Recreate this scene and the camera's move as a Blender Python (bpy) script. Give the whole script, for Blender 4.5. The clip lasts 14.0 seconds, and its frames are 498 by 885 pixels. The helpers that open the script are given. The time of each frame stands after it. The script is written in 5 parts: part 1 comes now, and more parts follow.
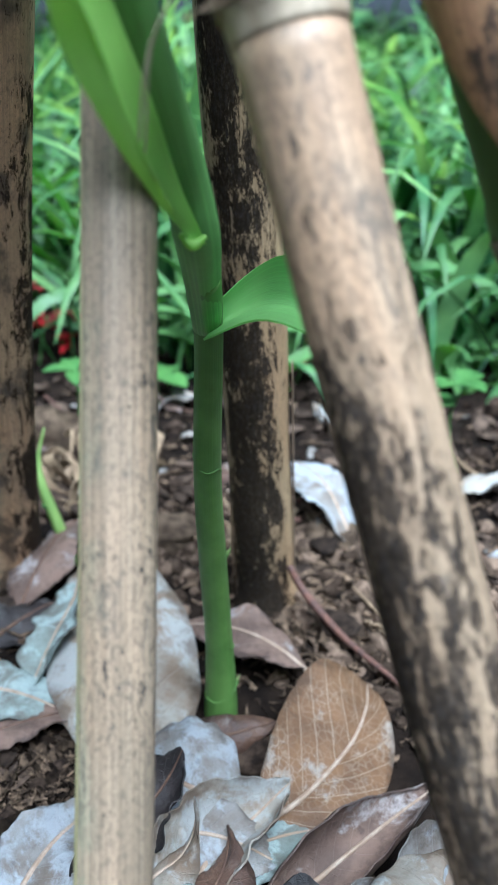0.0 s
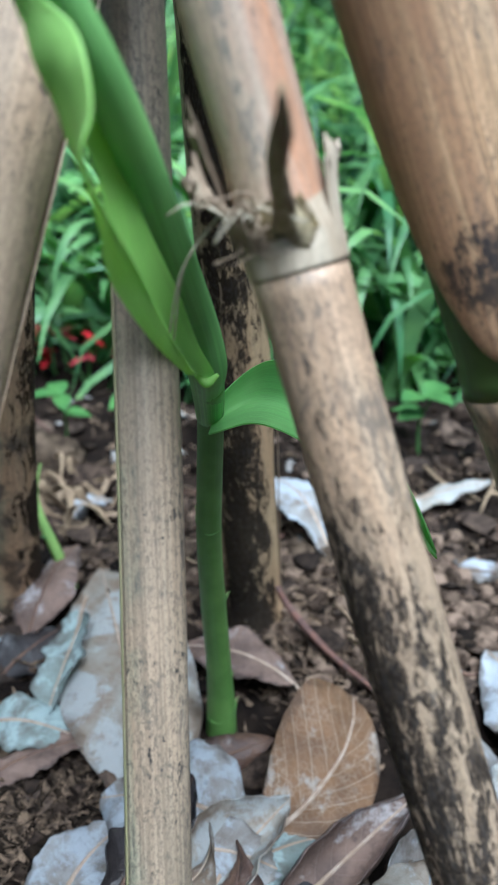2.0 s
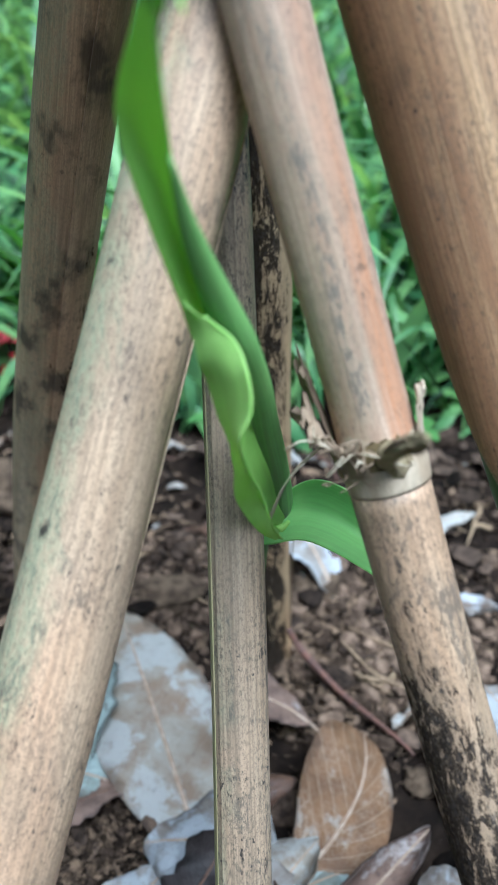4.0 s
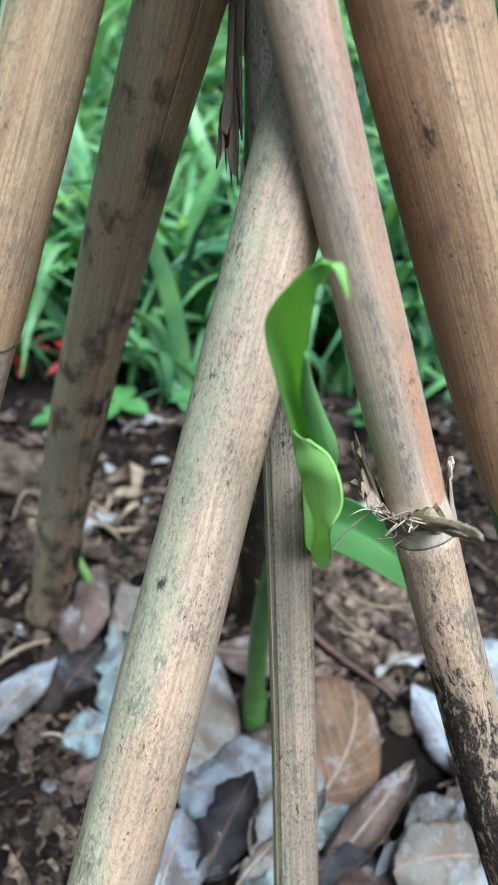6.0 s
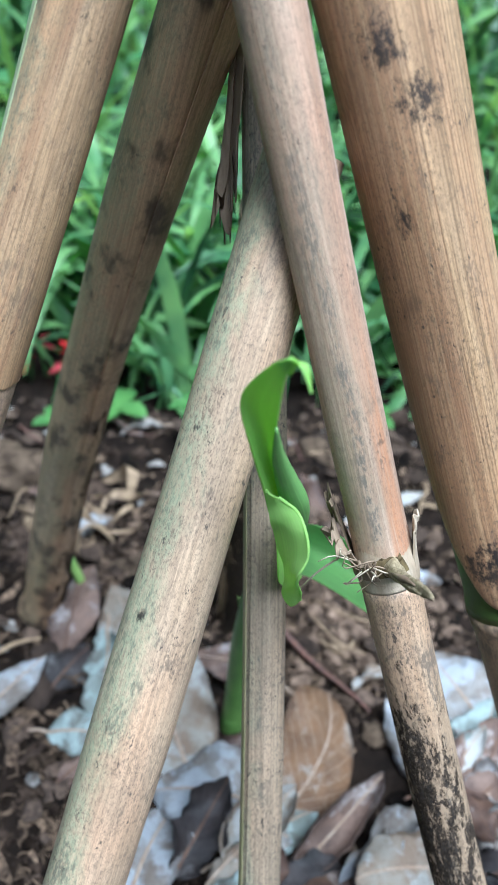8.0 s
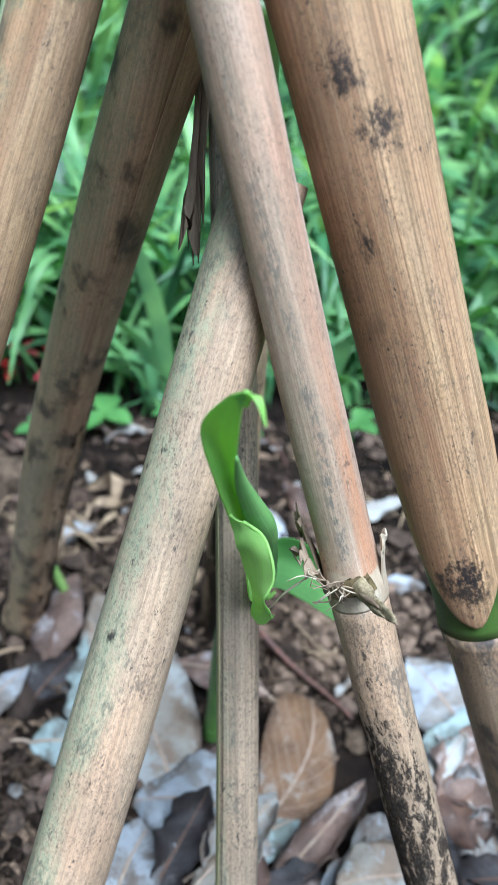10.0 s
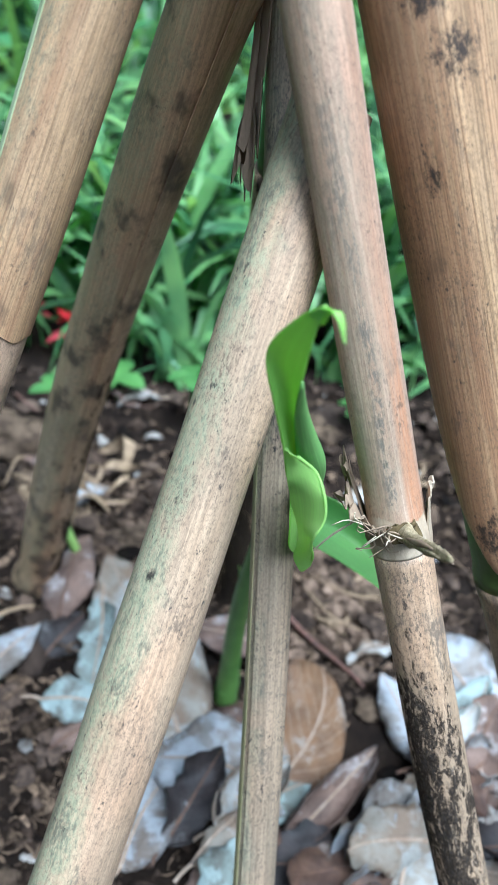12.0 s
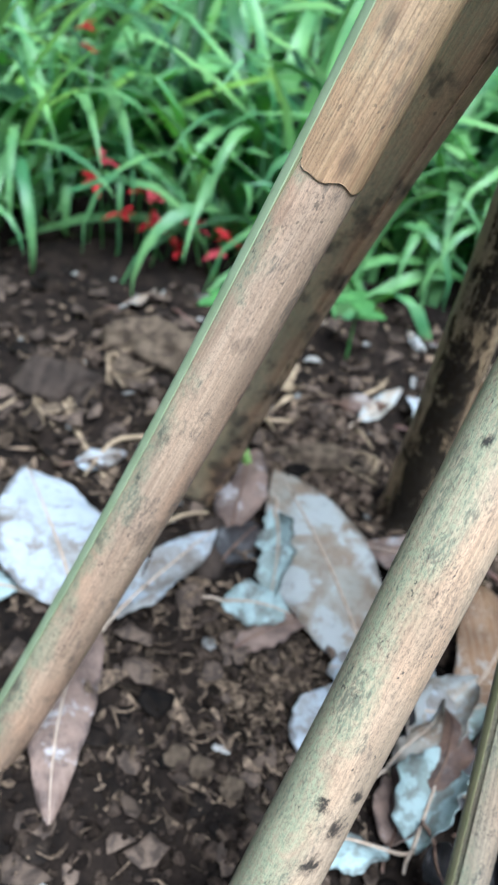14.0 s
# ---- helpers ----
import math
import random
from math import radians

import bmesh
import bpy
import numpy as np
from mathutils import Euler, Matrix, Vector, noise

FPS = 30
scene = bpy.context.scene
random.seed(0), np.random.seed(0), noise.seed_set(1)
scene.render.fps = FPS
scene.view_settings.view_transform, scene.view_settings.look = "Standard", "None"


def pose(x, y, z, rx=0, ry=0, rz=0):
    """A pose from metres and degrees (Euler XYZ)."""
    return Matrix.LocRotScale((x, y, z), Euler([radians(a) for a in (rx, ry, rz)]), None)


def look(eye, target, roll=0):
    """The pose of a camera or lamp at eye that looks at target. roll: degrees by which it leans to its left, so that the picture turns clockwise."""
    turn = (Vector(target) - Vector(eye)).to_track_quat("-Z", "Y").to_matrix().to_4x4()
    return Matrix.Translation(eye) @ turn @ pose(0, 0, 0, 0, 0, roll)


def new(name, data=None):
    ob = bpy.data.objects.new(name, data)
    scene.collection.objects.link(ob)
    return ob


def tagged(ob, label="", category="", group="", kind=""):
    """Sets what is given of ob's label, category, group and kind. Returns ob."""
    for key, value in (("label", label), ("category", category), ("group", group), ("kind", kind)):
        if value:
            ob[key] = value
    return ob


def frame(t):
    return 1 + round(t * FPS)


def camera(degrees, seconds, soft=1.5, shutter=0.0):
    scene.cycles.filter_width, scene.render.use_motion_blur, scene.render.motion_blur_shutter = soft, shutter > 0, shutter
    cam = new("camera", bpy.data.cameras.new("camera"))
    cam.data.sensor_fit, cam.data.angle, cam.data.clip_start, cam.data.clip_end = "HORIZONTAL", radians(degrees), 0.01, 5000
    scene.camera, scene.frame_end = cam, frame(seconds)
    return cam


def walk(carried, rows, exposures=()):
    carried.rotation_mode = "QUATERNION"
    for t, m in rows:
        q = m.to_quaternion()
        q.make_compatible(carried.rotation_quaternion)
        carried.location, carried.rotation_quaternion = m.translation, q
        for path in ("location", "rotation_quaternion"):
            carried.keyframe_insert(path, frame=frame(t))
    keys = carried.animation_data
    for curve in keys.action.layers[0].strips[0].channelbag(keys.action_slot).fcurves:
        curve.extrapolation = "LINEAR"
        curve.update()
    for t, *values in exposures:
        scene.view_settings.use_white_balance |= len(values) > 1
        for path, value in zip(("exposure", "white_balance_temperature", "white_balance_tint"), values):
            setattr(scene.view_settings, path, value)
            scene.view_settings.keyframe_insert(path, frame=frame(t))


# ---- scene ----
cam = camera(33.5, 14.0, soft=1.6)
cam.data.dof.use_dof = True
cam.data.dof.focus_distance = 0.240
cam.data.dof.aperture_fstop = 20.5
PATH = [
    (0, (0.02598, 0.00000, 0.24719), (-0.00107, 0.27232, 0.12427), 1.41),
    (0.5, (0.02027, -0.00437, 0.25664), (-0.00423, 0.26748, 0.13216), 1.66),
    (1, (0.02458, -0.00980, 0.27208), (0.00064, 0.26103, 0.14528), 1.88),
    (1.5, (0.01917, -0.01585, 0.28168), (0.00030, 0.25353, 0.15099), 0.78),
    (2, (0.01583, -0.01223, 0.29161), (0.00198, 0.25543, 0.15682), 0.69),
    (2.5, (0.00764, -0.00848, 0.29938), (-0.01082, 0.25897, 0.16474), 0.72),
    (3, (0.00456, -0.01008, 0.30804), (-0.01047, 0.25687, 0.17198), 1.18),
    (3.2, (0.00196, -0.01115, 0.31507), (-0.01184, 0.25552, 0.17834), 1.29),
    (5.3, (-0.04656, -0.03258, 0.39019), (-0.01759, 0.21873, 0.22893), 1.88),
    (5.5, (-0.04931, -0.03436, 0.39450), (-0.02320, 0.21607, 0.23139), 2.21),
    (6, (-0.05454, -0.03914, 0.40214), (-0.02680, 0.20912, 0.23601), 2.75),
    (6.5, (-0.05457, -0.03677, 0.40408), (-0.03083, 0.21075, 0.23624), 2.89),
    (7, (-0.05298, -0.03891, 0.40406), (-0.03181, 0.20862, 0.23588), 2.88),
    (7.5, (-0.04757, -0.03993, 0.40883), (-0.02519, 0.20701, 0.23995), 4.19),
    (8, (-0.04984, -0.04337, 0.42604), (-0.02290, 0.20230, 0.25599), 5.36),
    (10.5, (-0.04193, -0.04064, 0.43302), (-0.01174, 0.20407, 0.26212), 5.48),
    (11, (-0.04639, -0.04544, 0.42392), (-0.01302, 0.19759, 0.25122), 6.61),
    (11.5, (-0.05231, -0.04400, 0.41961), (-0.02123, 0.19771, 0.24466), 7.25),
    (12, (-0.05707, -0.04352, 0.41808), (-0.02554, 0.19815, 0.24315), 7.62),
    (12.5, (-0.06019, -0.04226, 0.41579), (-0.02945, 0.19967, 0.24108), 7.87),
    (13, (-0.08325, -0.04276, 0.41142), (-0.05740, 0.19828, 0.23471), 8.25),
    (13.5, (-0.10851, -0.05449, 0.39880), (-0.09106, 0.18275, 0.21600), 8.03),
    (14, (-0.13421, -0.05501, 0.38086), (-0.12149, 0.17829, 0.19269), 9.05),
]
EXPOSURES = [(0.0, 1.42, 4980, 4), (1.0, 1.17, 4980, 4), (2.5, 1.11, 4980, 4), (3.2, 1.11, 4980, 4), (5.5, 1.20, 4960, 4), (8.0, 1.22, 4960, 5), (10.5, 1.26, 4920, 5), (12.5, 1.34, 4940, 4), (14.0, 1.34, 4980, 4)]
walk(cam, [(t, look(eye, target, roll)) for t, eye, target, roll in PATH], EXPOSURES)

# world and sun
SUN_UP, SUN_TURN = 66.0, 156.0
world = bpy.data.worlds.new("sky")
scene.world = world
world.use_nodes = True
wn = world.node_tree
sky = wn.nodes.new("ShaderNodeTexSky")
sky.sky_type = "NISHITA"
sky.sun_disc = False
sky.sun_elevation, sky.sun_rotation = radians(SUN_UP), radians(SUN_TURN)
sky.air_density, sky.dust_density, sky.ozone_density = 0.7, 6.0, 0.3
wn.links.new(sky.outputs[0], wn.nodes["Background"].inputs[0])
wn.nodes["Background"].inputs[1].default_value = 0.040
sun = new("sun", bpy.data.lights.new("sun", "SUN"))
sun.data.energy, sun.data.angle, sun.data.color = 3.45, radians(34), (1.0, 0.97, 0.92)
sun.matrix_world = look((0, 0, 3), (-math.sin(radians(SUN_TURN)) * math.cos(radians(SUN_UP)), -math.cos(radians(SUN_TURN)) * math.cos(radians(SUN_UP)), 3 - math.sin(radians(SUN_UP))))


# ---------- materials ----------
class Nodes:
    """A small wrapper for node trees."""

    def __init__(self, name, loose=False):
        self.loose = loose
        self.mat = bpy.data.materials.new(name)
        self.mat.use_nodes = True
        self.t = self.mat.node_tree
        self.bsdf = self.t.nodes["Principled BSDF"]
        self.out = self.t.nodes["Material Output"]

    def put(self, socket, value):
        if isinstance(value, bpy.types.NodeSocket):
            self.t.links.new(value, socket)
        elif value is not None:
            socket.default_value = (*value, 1.0) if isinstance(value, tuple) and len(value) == 3 and socket.type == "RGBA" else value

    def node(self, kind, out=0, props=(), **inputs):
        n = self.t.nodes.new("ShaderNode" + kind)
        for k, v in props:
            if k == "operation":
                n.operation = v
            elif k == "interpolation_type":
                n.interpolation_type = v
            elif k == "feature":
                n.feature = v
        for k, v in inputs.items():
            self.put(n.inputs[int(k[1:]) if k[0] == "i" and k[1:].isdigit() else k.replace("_", " ")], v)
        return n.outputs[out]

    def coords(self, scale=(1, 1, 1), where="Object", shift=(0, 0, 0)):
        c = self.t.nodes.new("ShaderNodeTexCoord").outputs[where]
        if self.loose:
            c = self.node("VectorMath", i0=c, i1=self.node("Mapping", Vector=self.spread(), Scale=(3.1, 7.7, 5.3)))
        return self.node("Mapping", Vector=c, Scale=scale, Location=shift)

    def spread(self):
        return self.node("CombineXYZ", X=self.random(), Y=self.random(), Z=self.random())

    def noise(self, vec, scale, detail=4.0, rough=0.55, distort=0.0):
        return self.node("TexNoise", Vector=vec, Scale=scale, Detail=detail, Roughness=rough, Distortion=distort)

    def step(self, value, lo, hi, a=0.0, b=1.0):
        return self.node("MapRange", props=(("interpolation_type", "SMOOTHSTEP"),), i0=value, i1=lo, i2=hi, i3=a, i4=b)

    def math(self, op, a, b=0.0):
        return self.node("Math", props=(("operation", op),), i0=a, i1=b)

    def mix(self, fac, a, b, mode="MIX"):
        n = self.t.nodes.new("ShaderNodeMix")
        n.data_type, n.blend_type = "RGBA", mode
        self.put(n.inputs[0], fac), self.put(n.inputs[6], a), self.put(n.inputs[7], b)
        return n.outputs[2]

    def bump(self, height, strength, distance, normal=None):
        n = self.t.nodes.new("ShaderNodeBump")
        self.put(n.inputs["Height"], height)
        n.inputs["Strength"].default_value, n.inputs["Distance"].default_value = strength, distance
        self.put(n.inputs["Normal"], normal)
        return n.outputs[0]

    def done(self, color, rough=0.6, normal=None, spec=0.4, translucent=None):
        self.put(self.bsdf.inputs["Base Color"], color)
        self.put(self.bsdf.inputs["Roughness"], rough)
        self.put(self.bsdf.inputs["Normal"], normal)
        self.put(self.bsdf.inputs["Specular IOR Level"], spec)
        if translucent is not None:
            tr = self.node("BsdfTranslucent", Color=translucent[0], Normal=normal)
            mixed = self.t.nodes.new("ShaderNodeMixShader")
            mixed.inputs[0].default_value = translucent[1]
            self.t.links.new(self.bsdf.outputs[0], mixed.inputs[1])
            self.t.links.new(tr, mixed.inputs[2])
            self.t.links.new(mixed.outputs[0], self.out.inputs["Surface"])
        return self.mat

    def random(self):
        return self.t.nodes.new("ShaderNodeObjectInfo").outputs["Random"]

    def island(self):
        return self.t.nodes.new("ShaderNodeNewGeometry").outputs["Random Per Island"]


def cane_material(name, light, dark, seed, mould=(0.0, 0.1, 0.0), blotch=0.0, speck=0.5, green_cast=0.0, green_cast_from=(1, 0), rust=0.0, tone=(0.034, 0.031, 0.030), grime=0.5, spots=(), ribs=0.22, bands=(), facing=(1, 0), lean=0.0, blotch_at=0.60, green_cast_at=(-0.1, 0.95)):
    """Dry cane: fine streaks along its length, grey grime in flecks, black mould below a length, specks, a green cast on one side."""
    n = Nodes(name)
    off = (seed * 0.37, seed * 0.61, seed * 0.23)
    streak = n.noise(n.coords((1, 1, 0.012), shift=off), 2300, 3, 0.6)
    broad = n.noise(n.coords((1, 1, 0.02), shift=off), 620, 3, 0.6)
    wide = n.noise(n.coords((1, 1, 0.07), shift=off), 170, 3, 0.6)
    mottle = n.noise(n.coords((1, 1, 0.5), shift=off), 85, 7, 0.66, 0.6)
    fleck = n.noise(n.coords((1, 1, 0.35), shift=off[::-1]), 900, 5, 0.7)
    fine = n.noise(n.coords((1, 1, 0.6), shift=off), 1700, 4, 0.7)
    col = n.mix(n.step(broad, 0.28, 0.74), light, dark)
    col = n.mix(n.math("MULTIPLY", n.step(streak, 0.48, 0.66), 0.42), col, tuple(c * 0.5 for c in dark))
    col = n.mix(n.step(n.noise(n.coords((1, 1, 0.3), shift=off[::-1]), 48, 5, 0.6), 0.4, 0.64, 0.0, 0.32), col, tuple(0.5 * c + 0.5 * g for c, g in zip(dark, (0.27, 0.24, 0.21))))
    zone_a = n.noise(n.coords((1, 1, 0.35), shift=off), 34, 3, 0.5)
    zone_b = n.noise(n.coords((1, 1, 0.35), shift=(off[1], off[2], off[0])), 42, 3, 0.5)
    col = n.mix(n.step(zone_a, 0.42, 0.64, 0.0, 0.55), col, (light[0] * 0.92, light[1] * 0.76, light[2] * 0.68))
    col = n.mix(n.step(zone_b, 0.48, 0.68, 0.0, 0.6), col, tuple(c * 0.55 for c in light))
    col = n.mix(n.math("MULTIPLY", n.step(wide, 0.45, 0.7), 0.5), col, tuple(c * 0.58 for c in dark))
    rib = n.noise(n.coords((1, 1, 0.0035), shift=off[::-1]), 1500, 2, 0.5)
    col = n.mix(n.math("MULTIPLY", n.step(rib, 0.52, 0.62), ribs), col, tuple(c * 0.42 for c in dark))
    col = n.mix(n.math("MULTIPLY", n.step(rib, 0.44, 0.34), ribs * 0.7), col, tuple(min(0.8, c * 1.2) for c in light))
    if rust:
        red = n.noise(n.coords((1, 1, 0.06), shift=(off[1], off[0], 0.4)), 190, 3)
        col = n.mix(n.math("MULTIPLY", n.step(red, 0.48, 0.64), rust), col, (0.36, 0.17, 0.09))
    place = n.t.nodes.new("ShaderNodeSeparateXYZ")
    n.t.links.new(n.coords(), place.inputs[0])
    # green on one side: algae film, with green-lit cane edges painted in
    if green_cast:
        side = n.math("ADD", n.math("MULTIPLY", place.outputs[0], green_cast_from[0] * 100.0), n.math("MULTIPLY", place.outputs[1], green_cast_from[1] * 100.0))
        side = n.math("ADD", side, n.math("MULTIPLY", n.math("SUBTRACT", mottle, 0.5), 2.6))
        film = n.math("MULTIPLY", n.step(side, *green_cast_at), n.step(fleck, 0.36, 0.6, 0.35, 1.0))
        col = n.mix(n.math("MULTIPLY", film, green_cast), col, (0.33, 0.42, 0.25))
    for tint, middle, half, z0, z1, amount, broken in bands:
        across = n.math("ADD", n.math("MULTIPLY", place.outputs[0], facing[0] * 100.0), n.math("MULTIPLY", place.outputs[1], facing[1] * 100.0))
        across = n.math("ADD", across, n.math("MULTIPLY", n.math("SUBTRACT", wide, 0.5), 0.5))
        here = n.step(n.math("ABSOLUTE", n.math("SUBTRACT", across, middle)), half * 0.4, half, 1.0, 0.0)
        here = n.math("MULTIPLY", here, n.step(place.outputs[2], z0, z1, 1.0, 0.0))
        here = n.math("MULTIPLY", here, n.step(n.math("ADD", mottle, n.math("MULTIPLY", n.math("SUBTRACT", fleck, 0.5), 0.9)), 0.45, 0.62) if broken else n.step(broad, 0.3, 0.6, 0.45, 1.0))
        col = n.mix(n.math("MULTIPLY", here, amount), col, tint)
    salt = n.noise(n.coords((1, 1, 0.5), shift=off), 2600, 3, 0.7)
    col = n.mix(n.math("MULTIPLY", n.step(salt, 0.52, 0.66), 0.55 * grime + 0.15), col, (0.13, 0.10, 0.08))
    soot = n.math("MULTIPLY", n.step(n.math("ADD", mottle, n.math("MULTIPLY", n.math("SUBTRACT", fleck, 0.5), 0.8)), 0.54, 0.70), grime)
    col = n.mix(soot, col, (0.10, 0.085, 0.07))
    rough = n.math("ADD", 0.34, n.math("MULTIPLY", mottle, 0.32))
    gloss = 0.46
    if mould[2]:
        zone = n.step(place.outputs[2], mould[0], mould[1], 1.0, 0.0)
        patch = n.noise(n.coords((1, 1, 0.3), shift=(off[2], off[0], off[1])), 115, 9, 0.7, 0.6)
        crack = n.noise(n.coords((1, 1, 0.35), shift=off), 700, 5, 0.72, 0.8)
        level = n.math("ADD", n.math("ADD", n.math("MULTIPLY", n.math("SUBTRACT", patch, 0.19), 1.6), n.math("MULTIPLY", n.math("SUBTRACT", crack, 0.5), 0.8)), n.math("MULTIPLY", n.math("SUBTRACT", zone, 1.0), 0.4))
        if lean:
            level = n.math("ADD", level, n.math("MULTIPLY", n.math("ADD", n.math("MULTIPLY", place.outputs[0], facing[0] * 100.0), n.math("MULTIPLY", place.outputs[1], facing[1] * 100.0)), lean))
        black = n.math("MULTIPLY", n.step(level, 0.50 - 0.12 * mould[2], 0.65 - 0.12 * mould[2]), 0.95)
        col = n.mix(black, col, n.mix(n.step(fleck, 0.45, 0.68), (0.007, 0.0065, 0.0065), tone))
        rough = n.math("ADD", rough, n.math("MULTIPLY", black, 0.3))
        gloss = n.step(black, 0.0, 0.9, 0.46, 0.06)
    if blotch:
        b = n.noise(n.coords((1, 1, 0.7), shift=(off[1] + 0.3, off[2], off[0])), 85, 3, 0.5)
        b = n.math("ADD", b, n.math("MULTIPLY", n.math("SUBTRACT", fleck, 0.5), 0.10))
        col = n.mix(n.math("MULTIPLY", n.step(b, blotch_at, blotch_at + 0.17), blotch), col, (0.04, 0.032, 0.027))
    grey = n.noise(n.coords((1, 1, 0.5), shift=(off[2], off[1], off[0])), 1150, 5, 0.78)
    where = n.noise(n.coords((1, 1, 0.5), shift=off), 95, 4, 0.6)
    col = n.mix(n.math("MULTIPLY", n.step(grey, 0.47, 0.64), n.step(where, 0.34, 0.62, 0.35 * speck, 1.0 * speck)), col, tuple(0.26 * c + 0.02 for c in dark))
    dots = n.noise(n.coords((1, 1, 0.55), shift=off), 560, 3, 0.6)
    dot = n.step(n.math("ADD", dots, n.math("MULTIPLY", n.math("SUBTRACT", where, 0.5), 0.5)), 0.665, 0.735)
    col = n.mix(n.math("MULTIPLY", dot, speck), col, (0.04, 0.034, 0.03))
    for (sx, sy, sz), size in spots:
        away = n.node("VectorMath", 1, props=(("operation", "DISTANCE"),), i0=n.coords((1, 1, 0.75)), i1=(sx, sy, sz * 0.75))
        away = n.math("ADD", away, n.math("MULTIPLY", n.math("SUBTRACT", n.noise(n.coords((1, 1, 0.6), shift=off), 520, 7, 0.75), 0.5), size * 5.0))
        col = n.mix(n.step(away, size * 0.3, size * 1.5, 0.93, 0.0), col, (0.022, 0.018, 0.017))
    nor = n.bump(broad, 0.35, 0.0004)
    nor = n.bump(streak, 0.4, 0.0003, nor)
    nor = n.bump(fine, 0.3, 0.0002, nor)
    return n.done(col, rough, nor, gloss)


def plain_material(name, a, b, scale, rough=0.7, bump=0.4, depth=0.0006, spec=0.3, stretch=(1, 1, 1), vary=0.0, translucent=None):
    """Two-tone surface with grain at two scales; vary: how far loose pieces differ in lightness."""
    n = Nodes(name)
    big, small = n.noise(n.coords(stretch), scale, 5), n.noise(n.coords(stretch), scale * 7, 6, 0.65)
    col = n.mix(n.step(big, 0.35, 0.65), a, b)
    col = n.mix(n.math("MULTIPLY", n.step(small, 0.45, 0.7), 0.5), col, tuple(c * 0.5 for c in a))
    if vary:
        v = n.step(n.island(), 0.0, 1.0, 1.0 - vary, 1.0 + vary)
        n2 = n.t.nodes.new("ShaderNodeHueSaturation")
        n.put(n2.inputs["Color"], col), n.put(n2.inputs["Value"], v)
        col = n2.outputs[0]
    return n.done(col, rough, n.bump(small, bump, depth), spec, (col, translucent) if translucent else None)


def leaf_material(name, a, b, film, film_amount, vein, vein_amount, seed, spots=0.4, rough=0.6, spec=0.4):
    """Dead leaf: ground tone in patches, a pale film of fungus, side veins and a net of fine veins, dark spots."""
    n = Nodes(name, True)
    uv = n.t.nodes.new("ShaderNodeUVMap").outputs[0]
    p = n.t.nodes.new("ShaderNodeSeparateXYZ")
    n.t.links.new(uv, p.inputs[0])
    shift = (seed * 0.31, seed * 0.17, seed * 0.53)
    big = n.noise(n.coords(shift=shift), 55, 5, 0.6)
    fine = n.noise(n.coords(shift=shift), 420, 6, 0.65)
    col = n.mix(n.step(big, 0.36, 0.66), a, b)
    rank = n.noise(n.coords(shift=shift[::-1]), 38, 6, 0.65, 0.5)
    rank = n.math("ADD", rank, n.math("MULTIPLY", n.math("SUBTRACT", fine, 0.5), 0.15))
    level = 0.72 - 0.4 * film_amount
    col = n.mix(n.math("MULTIPLY", n.step(rank, level, level + 0.11), 0.9), col, film)
    away = n.math("ABSOLUTE", p.outputs[1])
    run = n.math("SUBTRACT", n.math("MULTIPLY", p.outputs[0], 11.0), n.math("MULTIPLY", away, 2.2))
    run = n.math("ADD", run, n.math("MULTIPLY", n.math("SUBTRACT", n.noise(n.coords(shift=shift), 90, 2), 0.5), 0.25))
    line = n.math("ABSOLUTE", n.math("SUBTRACT", n.math("FRACT", run), 0.5))
    side = n.step(line, 0.0, 0.045, 1.0, 0.0)
    net = n.node("TexVoronoi", props=(("feature", "DISTANCE_TO_EDGE"),), Vector=n.coords(shift=shift), Scale=300.0)
    netted = n.math("MULTIPLY", n.step(net, 0.0, 0.09, 1.0, 0.0), n.step(rank, 0.4, 0.6, 0.15, 0.9))
    veins = n.math("MAXIMUM", side, n.math("MULTIPLY", netted, 0.7))
    col = n.mix(n.math("MULTIPLY", veins, vein_amount), col, vein)
    spot = n.noise(n.coords(shift=shift), 150, 3, 0.5)
    col = n.mix(n.math("MULTIPLY", n.step(spot, 0.64, 0.72), spots), col, (0.035, 0.026, 0.022))
    worn = n.math("ADD", away, n.math("MULTIPLY", n.math("SUBTRACT", big, 0.5), 1.3))
    col = n.mix(n.step(worn, 0.82, 1.05, 0.0, 0.75), col, tuple(c * 0.5 for c in b))
    dirt = n.noise(n.coords(shift=shift[::-1]), 210, 7, 0.72)
    col = n.mix(n.math("MULTIPLY", n.step(dirt, 0.53, 0.66), spots), col, tuple(c * 0.5 for c in b))
    nor = n.bump(veins, 0.5, 0.0006)
    nor = n.bump(fine, 0.6, 0.0008, nor)
    nor = n.bump(big, 0.5, 0.003, nor)
    return n.done(col, n.math("ADD", rough, n.math("MULTIPLY", fine, 0.15)), nor, spec, (col, 0.12))


